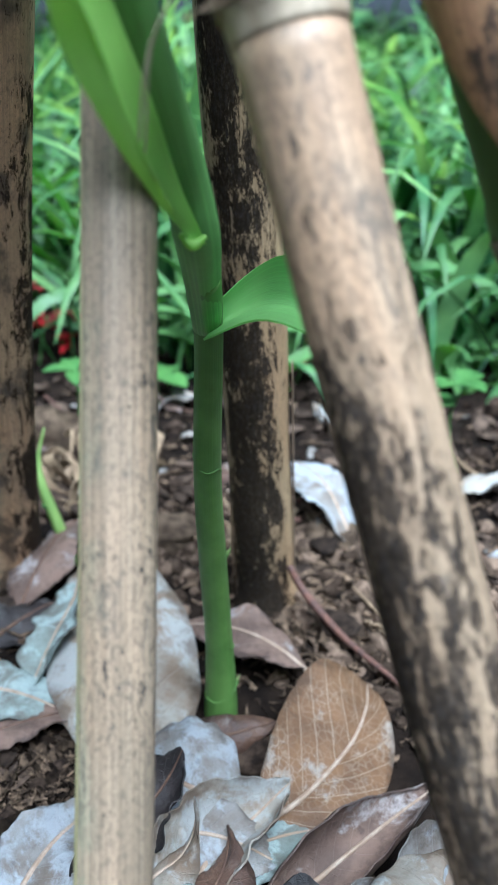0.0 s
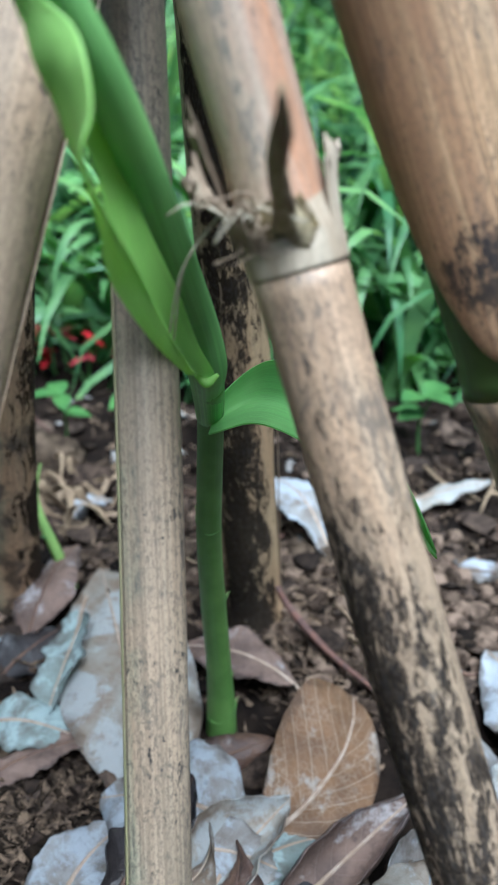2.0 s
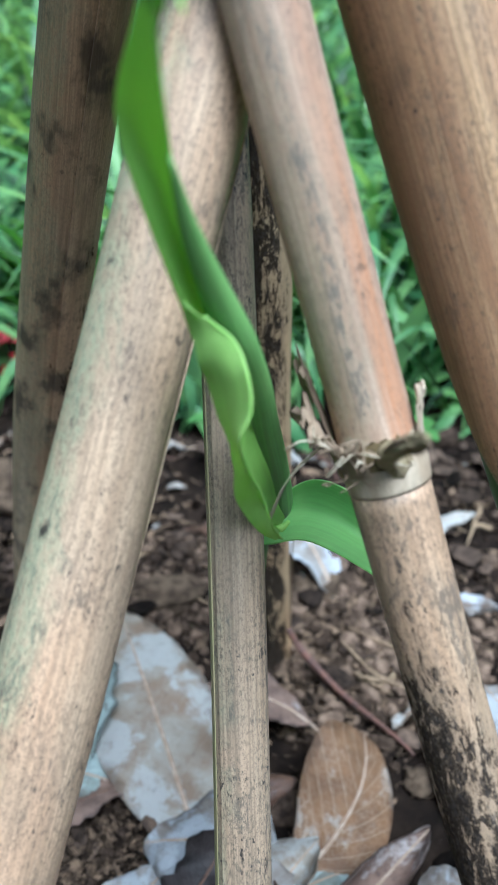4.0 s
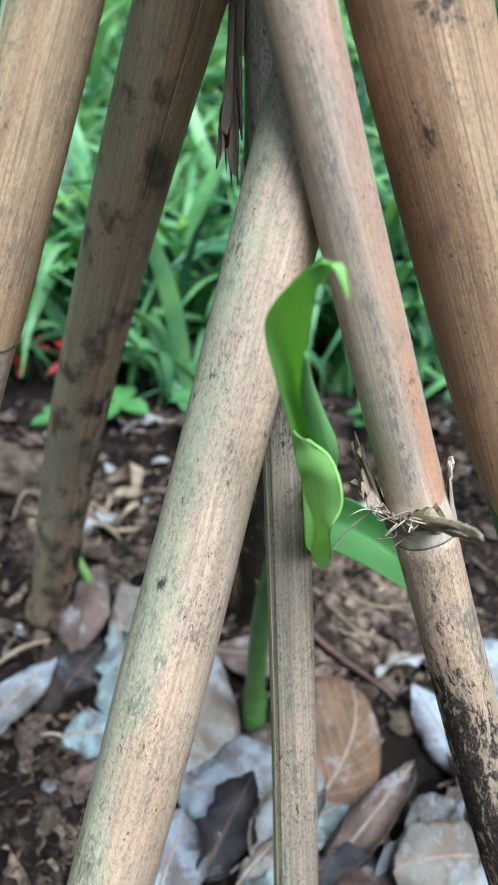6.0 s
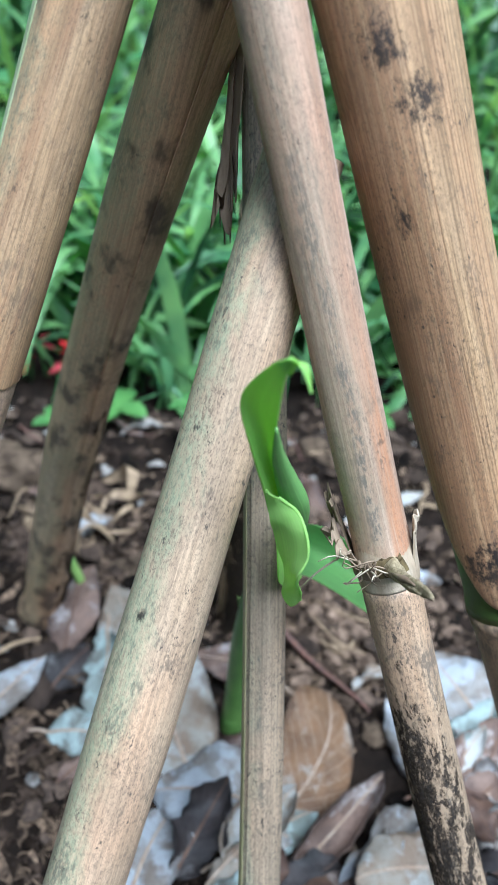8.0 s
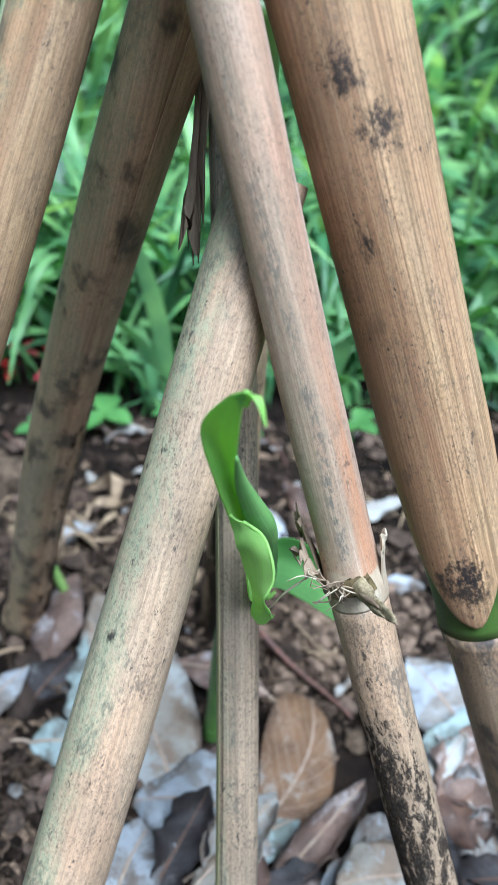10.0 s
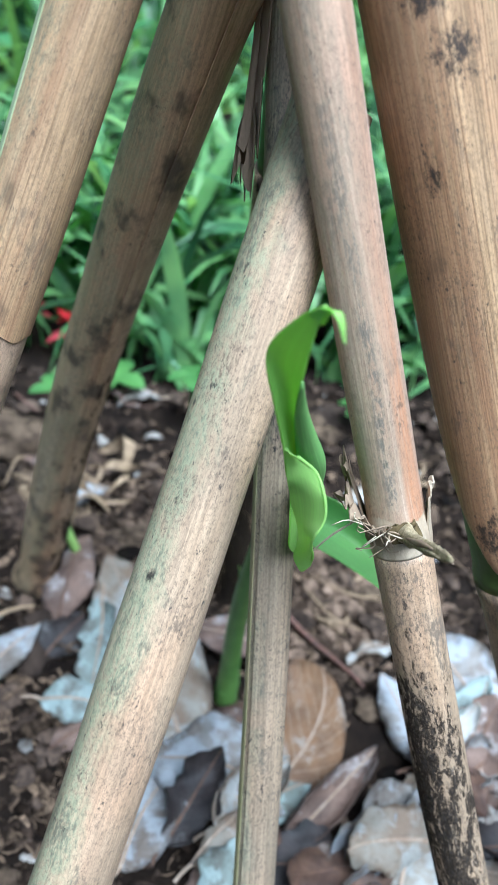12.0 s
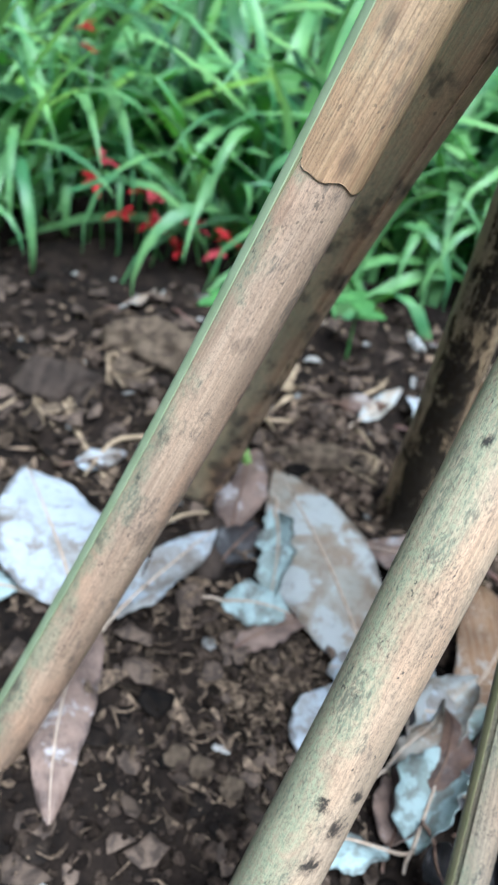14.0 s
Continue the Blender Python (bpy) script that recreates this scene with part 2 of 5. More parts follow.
def green_material(name, a, b, scale, rough=0.42, translucent=0.35, lines=0.0, vary=0.0, spec=0.45, glow=(1.35, 1.25, 0.6)):
    """Living leaf or stem: two greens, lines along u, light that comes through."""
    n = Nodes(name)
    uv = n.t.nodes.new("ShaderNodeUVMap").outputs[0]
    big, fine = n.noise(n.coords(), scale, 4), n.noise(n.coords(), scale * 9, 4)
    col = n.mix(n.step(big, 0.35, 0.65), a, b)
    stripe = n.noise(n.node("Mapping", Vector=uv, Scale=(0.5, 14.0, 1.0)), 3.0, 3)
    if lines:
        col = n.mix(n.math("MULTIPLY", n.step(stripe, 0.42, 0.62), lines), col, tuple(c * 1.6 for c in b))
    if vary:
        r = n.island()
        h = n.t.nodes.new("ShaderNodeHueSaturation")
        n.put(h.inputs["Color"], col), n.put(h.inputs["Value"], n.step(r, 0.0, 1.0, 1.0 - vary, 1.0 + vary)), n.put(h.inputs["Hue"], n.step(r, 0.0, 1.0, 0.515, 0.48))
        col = h.outputs[0]
    nor = n.bump(stripe, 0.25, 0.0004)
    nor = n.bump(fine, 0.15, 0.0003, nor)
    lit = n.mix(1.0, col, glow, "MULTIPLY") if translucent else None
    return n.done(col, n.math("ADD", rough, n.math("MULTIPLY", fine, 0.12)), nor, spec, (lit, translucent) if translucent else None)

# cane colours
M_CANE_LOW = cane_material("lower_cane", (0.42, 0.30, 0.18), (0.31, 0.21, 0.125), 2.5, speck=0.8, grime=0.8, blotch=0.85, blotch_at=0.52)
M_PALE_RING = plain_material("pale_cane_ring", (0.52, 0.43, 0.31), (0.37, 0.285, 0.19), 160, 0.65, stretch=(1, 1, 0.3))
M_HUSK = plain_material("dry_husk", (0.36, 0.27, 0.18), (0.22, 0.155, 0.10), 120, 0.8, stretch=(1, 1, 0.2), translucent=0.15)
M_SCAR = plain_material("olive_scar", (0.19, 0.14, 0.06), (0.085, 0.06, 0.028), 320, 0.8, stretch=(1, 1, 0.3))
M_STUB = plain_material("rough_stub", (0.62, 0.51, 0.31), (0.38, 0.30, 0.165), 700, 0.85, 0.9, 0.001)
M_FIBRE = plain_material("pale_fibre", (0.62, 0.54, 0.40), (0.5, 0.41, 0.28), 300, 0.7)
M_GREEN_CULM = green_material("green_culm", (0.065, 0.115, 0.02), (0.045, 0.08, 0.016), 60, 0.4, 0.0)
M_PALE_GREEN = green_material("pale_green_flank", (0.40, 0.46, 0.27), (0.33, 0.39, 0.21), 60, 0.5, 0.0, lines=0.2)
M_OLIVE = green_material("olive_skin", (0.24, 0.24, 0.11), (0.30, 0.26, 0.14), 40, 0.5, 0.0, lines=0.3)
M_STEM = green_material("shoot_stem", (0.165, 0.31, 0.07), (0.115, 0.235, 0.05), 55, 0.38, 0.12, lines=0.2)
M_ROLL = green_material("rolled_leaf", (0.25, 0.475, 0.14), (0.19, 0.395, 0.11), 50, 0.4, 0.2, lines=0.45)
M_BLADE = green_material("young_blade", (0.42, 0.68, 0.18), (0.36, 0.62, 0.15), 45, 0.42, 0.5, lines=0.25)
M_CURL = green_material("blade_curl", (0.46, 0.70, 0.22), (0.40, 0.64, 0.18), 45, 0.42, 0.45, lines=0.25)
M_SMALL = green_material("small_leaf", (0.33, 0.60, 0.20), (0.27, 0.54, 0.17), 45, 0.52, 0.42, lines=0.2)
M_SCALE = green_material("scale_leaf", (0.22, 0.34, 0.09), (0.26, 0.32, 0.13), 90, 0.5, 0.2)
M_GRASS = green_material("grass", (0.215, 0.40, 0.14), (0.075, 0.20, 0.082), 12, 0.32, 0.47, lines=0.3, vary=0.75, glow=(1.35, 1.25, 0.65))
M_HERB = green_material("herb", (0.13, 0.30, 0.075), (0.09, 0.23, 0.06), 60, 0.45, 0.35)
M_SPROUT = green_material("sprout_stem", (0.34, 0.52, 0.14), (0.28, 0.46, 0.12), 60, 0.45, 0.2)
M_SOIL = plain_material("soil", (0.028, 0.020, 0.015), (0.012, 0.0095, 0.008), 60, 0.92, 0.9, 0.003, 0.03)
M_CLOD = plain_material("soil_crumb", (0.060, 0.042, 0.030), (0.016, 0.012, 0.010), 200, 0.95, 0.9, 0.001, 0.03, vary=0.6)
M_CHIP = plain_material("litter_chip", (0.15, 0.105, 0.068), (0.035, 0.025, 0.018), 260, 0.85, 0.6, 0.0006, 0.08, vary=0.85)
M_FLAKE = plain_material("leaf_flake", (0.085, 0.06, 0.043), (0.03, 0.022, 0.017), 180, 0.8, 0.5, 0.0006, 0.1, vary=0.9)
M_FLAKE_PALE = plain_material("pale_leaf_flake", (0.30, 0.285, 0.26), (0.15, 0.13, 0.11), 180, 0.8, 0.5, 0.0006, 0.3, vary=0.5)
M_BARK = plain_material("rotten_bark", (0.075, 0.055, 0.042), (0.035, 0.027, 0.022), 130, 0.9, 0.9, 0.002, stretch=(1, 0.2, 1), spec=0.06)
M_PALECLOD = plain_material("dry_clod", (0.165, 0.12, 0.08), (0.06, 0.043, 0.03), 130, 0.95, 0.9, 0.002, spec=0.08)
M_TWIG = plain_material("red_twig", (0.17, 0.085, 0.06), (0.10, 0.06, 0.05), 220, 0.6)
M_STRAW = plain_material("straw", (0.35, 0.255, 0.155), (0.20, 0.14, 0.085), 120, 0.7, vary=0.3)
M_PETAL = plain_material("red_petal", (0.62, 0.035, 0.04), (0.5, 0.02, 0.03), 60, 0.5, 0.3, 0.0004, translucent=0.3)
M_PETAL_PINK = plain_material("pink_petal", (0.66, 0.10, 0.12), (0.55, 0.07, 0.09), 60, 0.5, 0.3, 0.0004, translucent=0.3)
WHITE_FILM = (0.43, 0.44, 0.42)
M_LEAF_BROWN = leaf_material("brown_leaf", (0.225, 0.125, 0.06), (0.145, 0.08, 0.04), (0.40, 0.36, 0.31), 0.50, (0.46, 0.37, 0.27), 0.85, 1.0, 0.1, 0.5)
M_LEAF_PALE = leaf_material("pale_leaf", (0.34, 0.31, 0.255), (0.24, 0.175, 0.12), WHITE_FILM, 0.64, (0.45, 0.40, 0.33), 0.3, 2.0, 0.22)
M_LEAF_WHITE = leaf_material("whitened_leaf", (0.31, 0.30, 0.28), (0.19, 0.155, 0.125), (0.42, 0.45, 0.48), 0.66, (0.5, 0.5, 0.48), 0.2, 3.0, 0.3)
M_LEAF_TEAL = leaf_material("greenish_grey_leaf", (0.25, 0.30, 0.27), (0.16, 0.155, 0.13), (0.40, 0.49, 0.47), 0.75, (0.4, 0.4, 0.36), 0.25, 4.0, 0.22)
M_LEAF_DARK = leaf_material("dark_leaf", (0.045, 0.036, 0.034), (0.022, 0.02, 0.02), (0.15, 0.145, 0.14), 0.4, (0.11, 0.10, 0.09), 0.3, 5.0, 0.4, 0.45)
M_LEAF_RUST = leaf_material("rusty_leaf", (0.15, 0.088, 0.058), (0.065, 0.039, 0.03), (0.27, 0.23, 0.2), 0.35, (0.22, 0.14, 0.1), 0.3, 6.0, 0.4, 0.42)
M_LEAF_PINK = leaf_material("pinkish_leaf", (0.24, 0.16, 0.12), (0.12, 0.08, 0.062), (0.45, 0.41, 0.39), 0.46, (0.36, 0.27, 0.22), 0.3, 7.0, 0.4)
M_RIB_PALE = plain_material("pale_rib", (0.48, 0.38, 0.29), (0.36, 0.26, 0.18), 200, 0.6)
M_RIB_DARK = plain_material("dark_rib", (0.16, 0.095, 0.06), (0.10, 0.06, 0.045), 200, 0.6)


# ---------- mesh helpers ----------
def mesh_of(name, verts, faces, material, uv=None, smooth=True):
    me = bpy.data.meshes.new(name)
    me.from_pydata([tuple(map(float, v)) for v in verts], [], faces)
    if uv is not None:
        flat = np.asarray(uv, float)[[i for f in faces for i in f]].ravel()
        me.uv_layers.new(name="UVMap").data.foreach_set("uv", flat)
    if smooth:
        me.polygons.foreach_set("use_smooth", [True] * len(me.polygons))
    me.materials.append(material)
    me.update()
    return me


def part(name, geometry, material, parent, label="", smooth=True):
    """Links (verts, faces) or (verts, faces, uv) as one mesh object under a thing or a part."""
    ob = new(name, mesh_of(name, geometry[0], geometry[1], material, geometry[2] if len(geometry) > 2 else None, smooth))
    ob.parent = parent
    return tagged(ob, label)


def thing(name, at, label, category, group="", kind="", turn=None):
    ob = new(name)
    ob.empty_display_size = 0.01
    ob.matrix_world = Matrix.Translation(at) @ (turn if turn is not None else Matrix())
    return tagged(ob, label, category, group, kind)


def joined(pieces):
    verts, faces, uvs, start = [], [], [], 0
    for piece in pieces:
        v, f = piece[0], piece[1]
        verts.append(np.asarray(v, float))
        faces += [tuple(i + start for i in q) for q in f]
        uvs.append(np.asarray(piece[2], float) if len(piece) > 2 else np.zeros((len(v), 2)))
        start += len(v)
    return np.concatenate(verts), faces, np.concatenate(uvs)


def spline(points, count):
    """A smooth curve (Catmull-Rom) through points of any dimension."""
    p = np.asarray(points, float)
    p = np.concatenate([[2 * p[0] - p[1]], p, [2 * p[-1] - p[-2]]])
    s = np.linspace(0, len(p) - 3 - 1e-9, count)
    i, f = s.astype(int), (s % 1)[:, None]
    a, b, c, d = p[i], p[i + 1], p[i + 2], p[i + 3]
    return 0.5 * (2 * b + (c - a) * f + (2 * a - 5 * b + 4 * c - d) * f * f + (3 * b - a - 3 * c + d) * f**3)


def tube(path, radii, sides=12, wobble=0.0, seed=0, caps=True, flat=1.0):
    """A round tube along a path with a radius at each point."""
    rng = np.random.default_rng(seed)
    path, n = np.asarray(path, float), len(path)
    radii = np.broadcast_to(np.asarray(radii, float), (n,))
    along = np.gradient(path, axis=0)
    along /= np.linalg.norm(along, axis=1)[:, None]
    side = np.cross(along[0], (0.31, -0.9, 0.3))
    rings, uv = [], []
    phase = rng.uniform(0, 6.28, 6)
    for k in range(n):
        side = side - along[k] * (side @ along[k])
        side /= np.linalg.norm(side)
        up = np.cross(along[k], side)
        a = np.linspace(0, 2 * np.pi, sides, endpoint=False)
        r = radii[k] * (1 + wobble * (np.sin(2 * a + phase[0] + k * 0.11) + np.sin(3 * a + phase[1] - k * 0.07)) * 0.5 + wobble * 0.6 * math.sin(k * 0.23 + phase[2]))
        rings.append(path[k] + np.outer(np.cos(a) * r, side) + np.outer(np.sin(a) * r * flat, up))
        uv.append(np.c_[np.full(sides, k / (n - 1)), a / 6.2832])
    v, uv = np.concatenate(rings), np.concatenate(uv)
    f = [(k * sides + j, k * sides + (j + 1) % sides, (k + 1) * sides + (j + 1) % sides, (k + 1) * sides + j) for k in range(n - 1) for j in range(sides)]
    if caps:
        f += [tuple(range(sides))[::-1], tuple(range((n - 1) * sides, n * sides))]
    return v, f, uv


def sheet(grid, thick, uv=None):
    """A closed thin solid from a grid of points (rows x columns x 3)."""
    g = np.asarray(grid, float)
    nr, nc = g.shape[:2]
    du, dv = np.gradient(g, axis=0), np.gradient(g, axis=1)
    nor = np.cross(du, dv)
    nor /= np.linalg.norm(nor, axis=2)[:, :, None] + 1e-12
    v = np.concatenate([(g + nor * thick / 2).reshape(-1, 3), (g - nor * thick / 2).reshape(-1, 3)])
    m = nr * nc
    f = []
    for i in range(nr - 1):
        for j in range(nc - 1):
            a, b, c, d = i * nc + j, i * nc + j + 1, (i + 1) * nc + j + 1, (i + 1) * nc + j
            f += [(a, d, c, b), (a + m, b + m, c + m, d + m)]
    rim = [j for j in range(nc)] + [i * nc + nc - 1 for i in range(1, nr)] + [(nr - 1) * nc + j for j in range(nc - 2, -1, -1)] + [i * nc for i in range(nr - 2, 0, -1)]
    c = len(rim)
    f += [(2 * m + k, 2 * m + (k + 1) % c, 2 * m + c + (k + 1) % c, 2 * m + c + k) for k in range(c)]
    v = np.concatenate([v, v[rim], v[[r + m for r in rim]]])
    if uv is None:
        a, b = np.meshgrid(np.linspace(0, 1, nr), np.linspace(-1, 1, nc), indexing="ij")
        uv = np.c_[a.ravel(), b.ravel()]
    return v, f, np.concatenate([uv, uv, uv[rim], uv[rim]])


def rise(x, y):
    """Height of the ground before crumbs: a gentle bank, with hollows round the two dark canes."""
    z = 0.0087 * math.tanh(x + 0.01) + 0.07 * math.tanh((y - 0.2695) / 1.6) * 1.6
    z -= 0.014 * math.exp(-((x - 0.0) ** 2 + (y - 0.335) ** 2) / 0.0016)
    z -= 0.010 * math.exp(-((x + 0.135) ** 2 + (y - 0.35) ** 2) / 0.0012)
    return z


def ground_height(x, y):
    z = rise(x, y)
    near = math.exp(-(max(0.0, math.hypot(x, y - 0.3) - 0.3) / 0.5) ** 2)
    if near > 0.01:
        z += near * (0.0035 * noise.fractal((x * 22, y * 22, 0.3), 0.9, 2.1, 4) + 0.0014 * noise.noise((x * 140, y * 140, 4.0)))
    return z


# ---------- ground ----------
axis_at = 0.038 * np.sinh(np.linspace(-9.5, 9.5, 400))
gx, gy = axis_at - 0.02, axis_at + 0.30
verts = [(x, y, ground_height(x, y)) for y in gy for x in gx]
faces = [(j * 400 + i, j * 400 + i + 1, (j + 1) * 400 + i + 1, (j + 1) * 400 + i) for j in range(399) for i in range(399)]
ground = new("ground", mesh_of("ground", verts, faces, M_SOIL))
tagged(ground, "dark brown crumbly garden soil under leaf litter", "ground", kind="structure")


def crumb(rng, size):
    bm = bmesh.new()
    bmesh.ops.create_icosphere(bm, subdivisions=2, radius=1.0)
    off = rng.uniform(0, 50, 3)
    squash = rng.uniform(0.55, 1.0, 3)
    v = [Vector(p.co) * (1 + 0.5 * noise.noise(Vector(p.co) * 1.3 + Vector(off)) + 0.22 * noise.noise(Vector(p.co) * 3.7 + Vector(off))) for p in bm.verts]
    f = [tuple(q.index for q in face.verts) for face in bm.faces]
    bm.free()
    return np.array([tuple(p) for p in v]) * squash * size, f


def crumbs_at(rng, count, spot, low, high):
    shapes = [crumb(rng, 1.0) for _ in range(14)]
    out = []
    for _ in range(count):
        x, y = spot()
        v, f = shapes[rng.integers(14)]
        s = low * (high / low) ** (rng.random() ** 2)
        c, d = math.cos(a := rng.uniform(0, 6.28)), math.sin(a)
        w = v @ np.array([[c, d, 0], [-d, c, 0], [0, 0, 1]]) * s
        out.append((w + (x, y, ground_height(x, y) + 0.25 * s), f))
    return out


def chips_at(rng, count, spot, low, high):
    """Shreds of dry leaf and stalk, each a thin bent splinter."""
    out = []
    for _ in range(count):
        x, y = spot()
        length = low * (high / low) ** (rng.random() ** 1.5)
        wide, thick = length * rng.uniform(0.04, 0.12) if rng.random() < 0.55 else length * rng.uniform(0.2, 0.6), rng.uniform(0.0002, 0.0005)
        s = np.linspace(-0.5, 0.5, 4)
        mid = np.c_[s * length, rng.normal(0, 0.12) * length * (4 * s * s), rng.normal(0, 0.2) * length * (4 * s * s)]
        w = wide * np.array([0.35, 1.0, 0.85, 0.25]) * rng.uniform(0.7, 1.2, 4)
        v = np.concatenate([mid + np.c_[0 * s, w / 2, thick + 0 * s], mid + np.c_[0 * s, -w / 2, thick + 0 * s], mid + np.c_[0 * s, -w / 2, -thick + 0 * s], mid + np.c_[0 * s, w / 2, -thick + 0 * s]])
        f = [(r * 4 + k, r * 4 + k + 1, ((r + 1) % 4) * 4 + k + 1, ((r + 1) % 4) * 4 + k) for r in range(4) for k in range(3)] + [(0, 4, 8, 12), (15, 11, 7, 3)]
        turn = np.array(Euler((rng.normal(0, 0.5), rng.normal(0, 0.35), rng.uniform(0, 6.28))).to_matrix())
        out.append((v @ turn.T + (x, y, ground_height(x, y) + abs(rng.normal(0.001, 0.0018)) + 0.0006), f))
    return out


rng = np.random.default_rng(5)


def over(x0, x1, y0, y1):
    """A spot in a stretch of ground, but not under the thick leaf litter."""
    def spot():
        while True:
            x, y = rng.uniform(x0, x1), rng.uniform(y0, y1)
            if not (-0.03 < x < 0.2 and y < 0.285) or rng.random() < 0.12:
                return x, y
    return spot


def round_spot(x, y, s):
    return lambda: (rng.normal(x, s), rng.normal(y, s))


def stuff(name, pieces, material, label, category, smooth=False):
    v, f, _ = joined(pieces)
    return tagged(new(name, mesh_of(name, v, f, material, None, smooth)), label, category, kind="stuff")


stuff("soil_crumbs", crumbs_at(rng, 1500, over(-0.36, 0.36, 0.04, 0.62), 0.0008, 0.006) + crumbs_at(rng, 1500, round_spot(-0.13, 0.15, 0.06), 0.0008, 0.006)
      + crumbs_at(rng, 500, round_spot(-0.085, 0.212, 0.016), 0.001, 0.005) + crumbs_at(rng, 260, over(-0.4, 0.4, 0.40, 0.75), 0.002, 0.012), M_CLOD, "dark brown crumbs of loose soil on the ground", "soil")
M_EARTH = plain_material("reddish_earth", (0.19, 0.135, 0.095), (0.075, 0.052, 0.037), 150, 0.95, 0.9, 0.001, 0.05, vary=0.6)
stuff("earth_crumbs", crumbs_at(rng, 1500, round_spot(0.075, 0.355, 0.035), 0.0012, 0.0075) + crumbs_at(rng, 500, round_spot(-0.06, 0.40, 0.03), 0.0012, 0.006), M_EARTH, "reddish brown crumbs of dry earth round the cane foot", "soil")
stuff("litter_chips", chips_at(rng, 3200, over(-0.34, 0.34, 0.06, 0.58), 0.0025, 0.016) + chips_at(rng, 1300, round_spot(0.045, 0.345, 0.032), 0.003, 0.02)
      + chips_at(rng, 1400, round_spot(-0.085, 0.212, 0.016), 0.003, 0.012) + chips_at(rng, 500, over(0.06, 0.2, 0.32, 0.5), 0.003, 0.016) + chips_at(rng, 900, over(-0.32, -0.06, 0.14, 0.5), 0.006, 0.03), M_CHIP, "shredded dry stalks and leaf bits on the soil", "litter")


def flakes_at(rng, count, spot, low, high):
    """Broken bits of dead leaf: small curved sheets with uneven outlines."""
    out = []
    for _ in range(count):
        x, y = spot()
        size = low * (high / low) ** rng.random()
        a = np.linspace(0, 2 * np.pi, 9, endpoint=False)
        rim = size * (0.5 + 0.10 * rng.normal(0, 1, 9)).clip(0.25, 0.8)[:, None] * np.c_[np.cos(a), np.sin(a) * rng.uniform(0.45, 0.9)]
        bend, tilt = rng.normal(0, 0.6) / size, rng.normal(0, 0.25)
        pts = np.concatenate([[[0, 0]], rim * 0.55, rim])
        z = bend * pts[:, 0] ** 2 + 0.3 * bend * pts[:, 1] ** 2 + tilt * pts[:, 1]
        top = np.c_[pts, z + 0.0003]
        v = np.concatenate([top, top - (0, 0, 0.0005)])
        f = [(0, 1 + k, 1 + (k + 1) % 9) for k in range(9)] + [(1 + k, 10 + k, 10 + (k + 1) % 9, 1 + (k + 1) % 9) for k in range(9)]
        f += [tuple(i + 19 for i in q)[::-1] for q in f] + [(10 + k, 29 + k, 29 + (k + 1) % 9, 10 + (k + 1) % 9) for k in range(9)]
        c, d = math.cos(t := rng.uniform(0, 6.28)), math.sin(t)
        out.append((v @ np.array([[c, d, 0], [-d, c, 0], [0, 0, 1]]) + (x, y, ground_height(x, y) + 0.0012 + abs(rng.normal(0, 0.002)) + abs(tilt) * size * 0.3), f))
    return out


stuff("leaf_flakes", flakes_at(rng, 1300, over(-0.34, 0.34, 0.06, 0.60), 0.003, 0.024), M_FLAKE, "broken brown bits of dead leaves on the soil", "litter", True)
stuff("pale_leaf_flakes", flakes_at(rng, 90, over(-0.34, 0.34, 0.08, 0.60), 0.004, 0.016), M_FLAKE_PALE, "broken whitish bits of dead leaves on the soil", "litter", True)


# ---------- canes ----------
def cane_axis(foot, head, bend):
    """The line of a cane: a gentle arc from foot (z = 0) to head (z = 0.36)."""
    p, q, b = Vector((*foot, 0.0)), Vector((*head, 0.36)), Vector((*bend, 0.0))
    return lambda z: p + (q - p) * (z / 0.36) + b * (4 * (z / 0.36) * (1 - z / 0.36))


class Cane:
    """One cane: an Empty at its foot whose z runs along the cane; parts are built along that line."""

    def __init__(self, foot, head, bend, r0, r1, low, high, label, name="cane"):
        self.at, self.r0, self.r1, self.low, self.high = cane_axis(foot, head, bend), r0, r1, low, high
        base, top = self.at(low), self.at(high)
        self.turn = (top - base).to_track_quat("Z", "Y").to_matrix().to_4x4()
        self.root = thing(name, base, label, "cane", "dry canes leaning together", turn=self.turn)
        self.inverse = (Matrix.Translation(base) @ self.turn).inverted()
        left = self.inverse.to_3x3() @ Vector((-0.95, -0.3, 0.0))
        self.left = (left.x, left.y)

    def radius(self, z):
        return self.r0 + (self.r1 - self.r0) * z / 0.36

    def line(self, z0, z1, count):
        return np.array([tuple(self.inverse @ self.at(z)) for z in np.linspace(z0, z1, count)])

    def local(self, p):
        return np.array([tuple(self.inverse @ Vector(q)) for q in np.atleast_2d(p)])

    def on_surface(self, z, angle, lift=0.0):
        """World points on the cane's skin; angle 0 faces the walk's side (-y), 90 faces +x."""
        c, t = self.at(z), (self.at(z + 0.002) - self.at(z - 0.002)).normalized()
        front = Vector((0, -1, 0))
        front = (front - t * front.dot(t)).normalized()
        side = t.cross(front) * -1 if t.cross(front).x < 0 else t.cross(front)
        a = radians(angle)
        return c + (front * math.cos(a) + side * math.sin(a)) * (self.radius(z) + lift)

    def tube(self, name, material, z0, z1, extra=0.0, swell=None, count=70, sides=36, wobble=0.025, seed=0, label=""):
        zs = np.linspace(z0, z1, count)
        r = np.array([self.radius(z) + extra + (swell(z) if swell else 0.0) for z in zs])
        return part(name, tube(self.line(z0, z1, count), r, sides, wobble, seed), material, self.root, label)


def bell(z, mid, width, high):
    return high * math.exp(-(((z - mid) / width) ** 2))


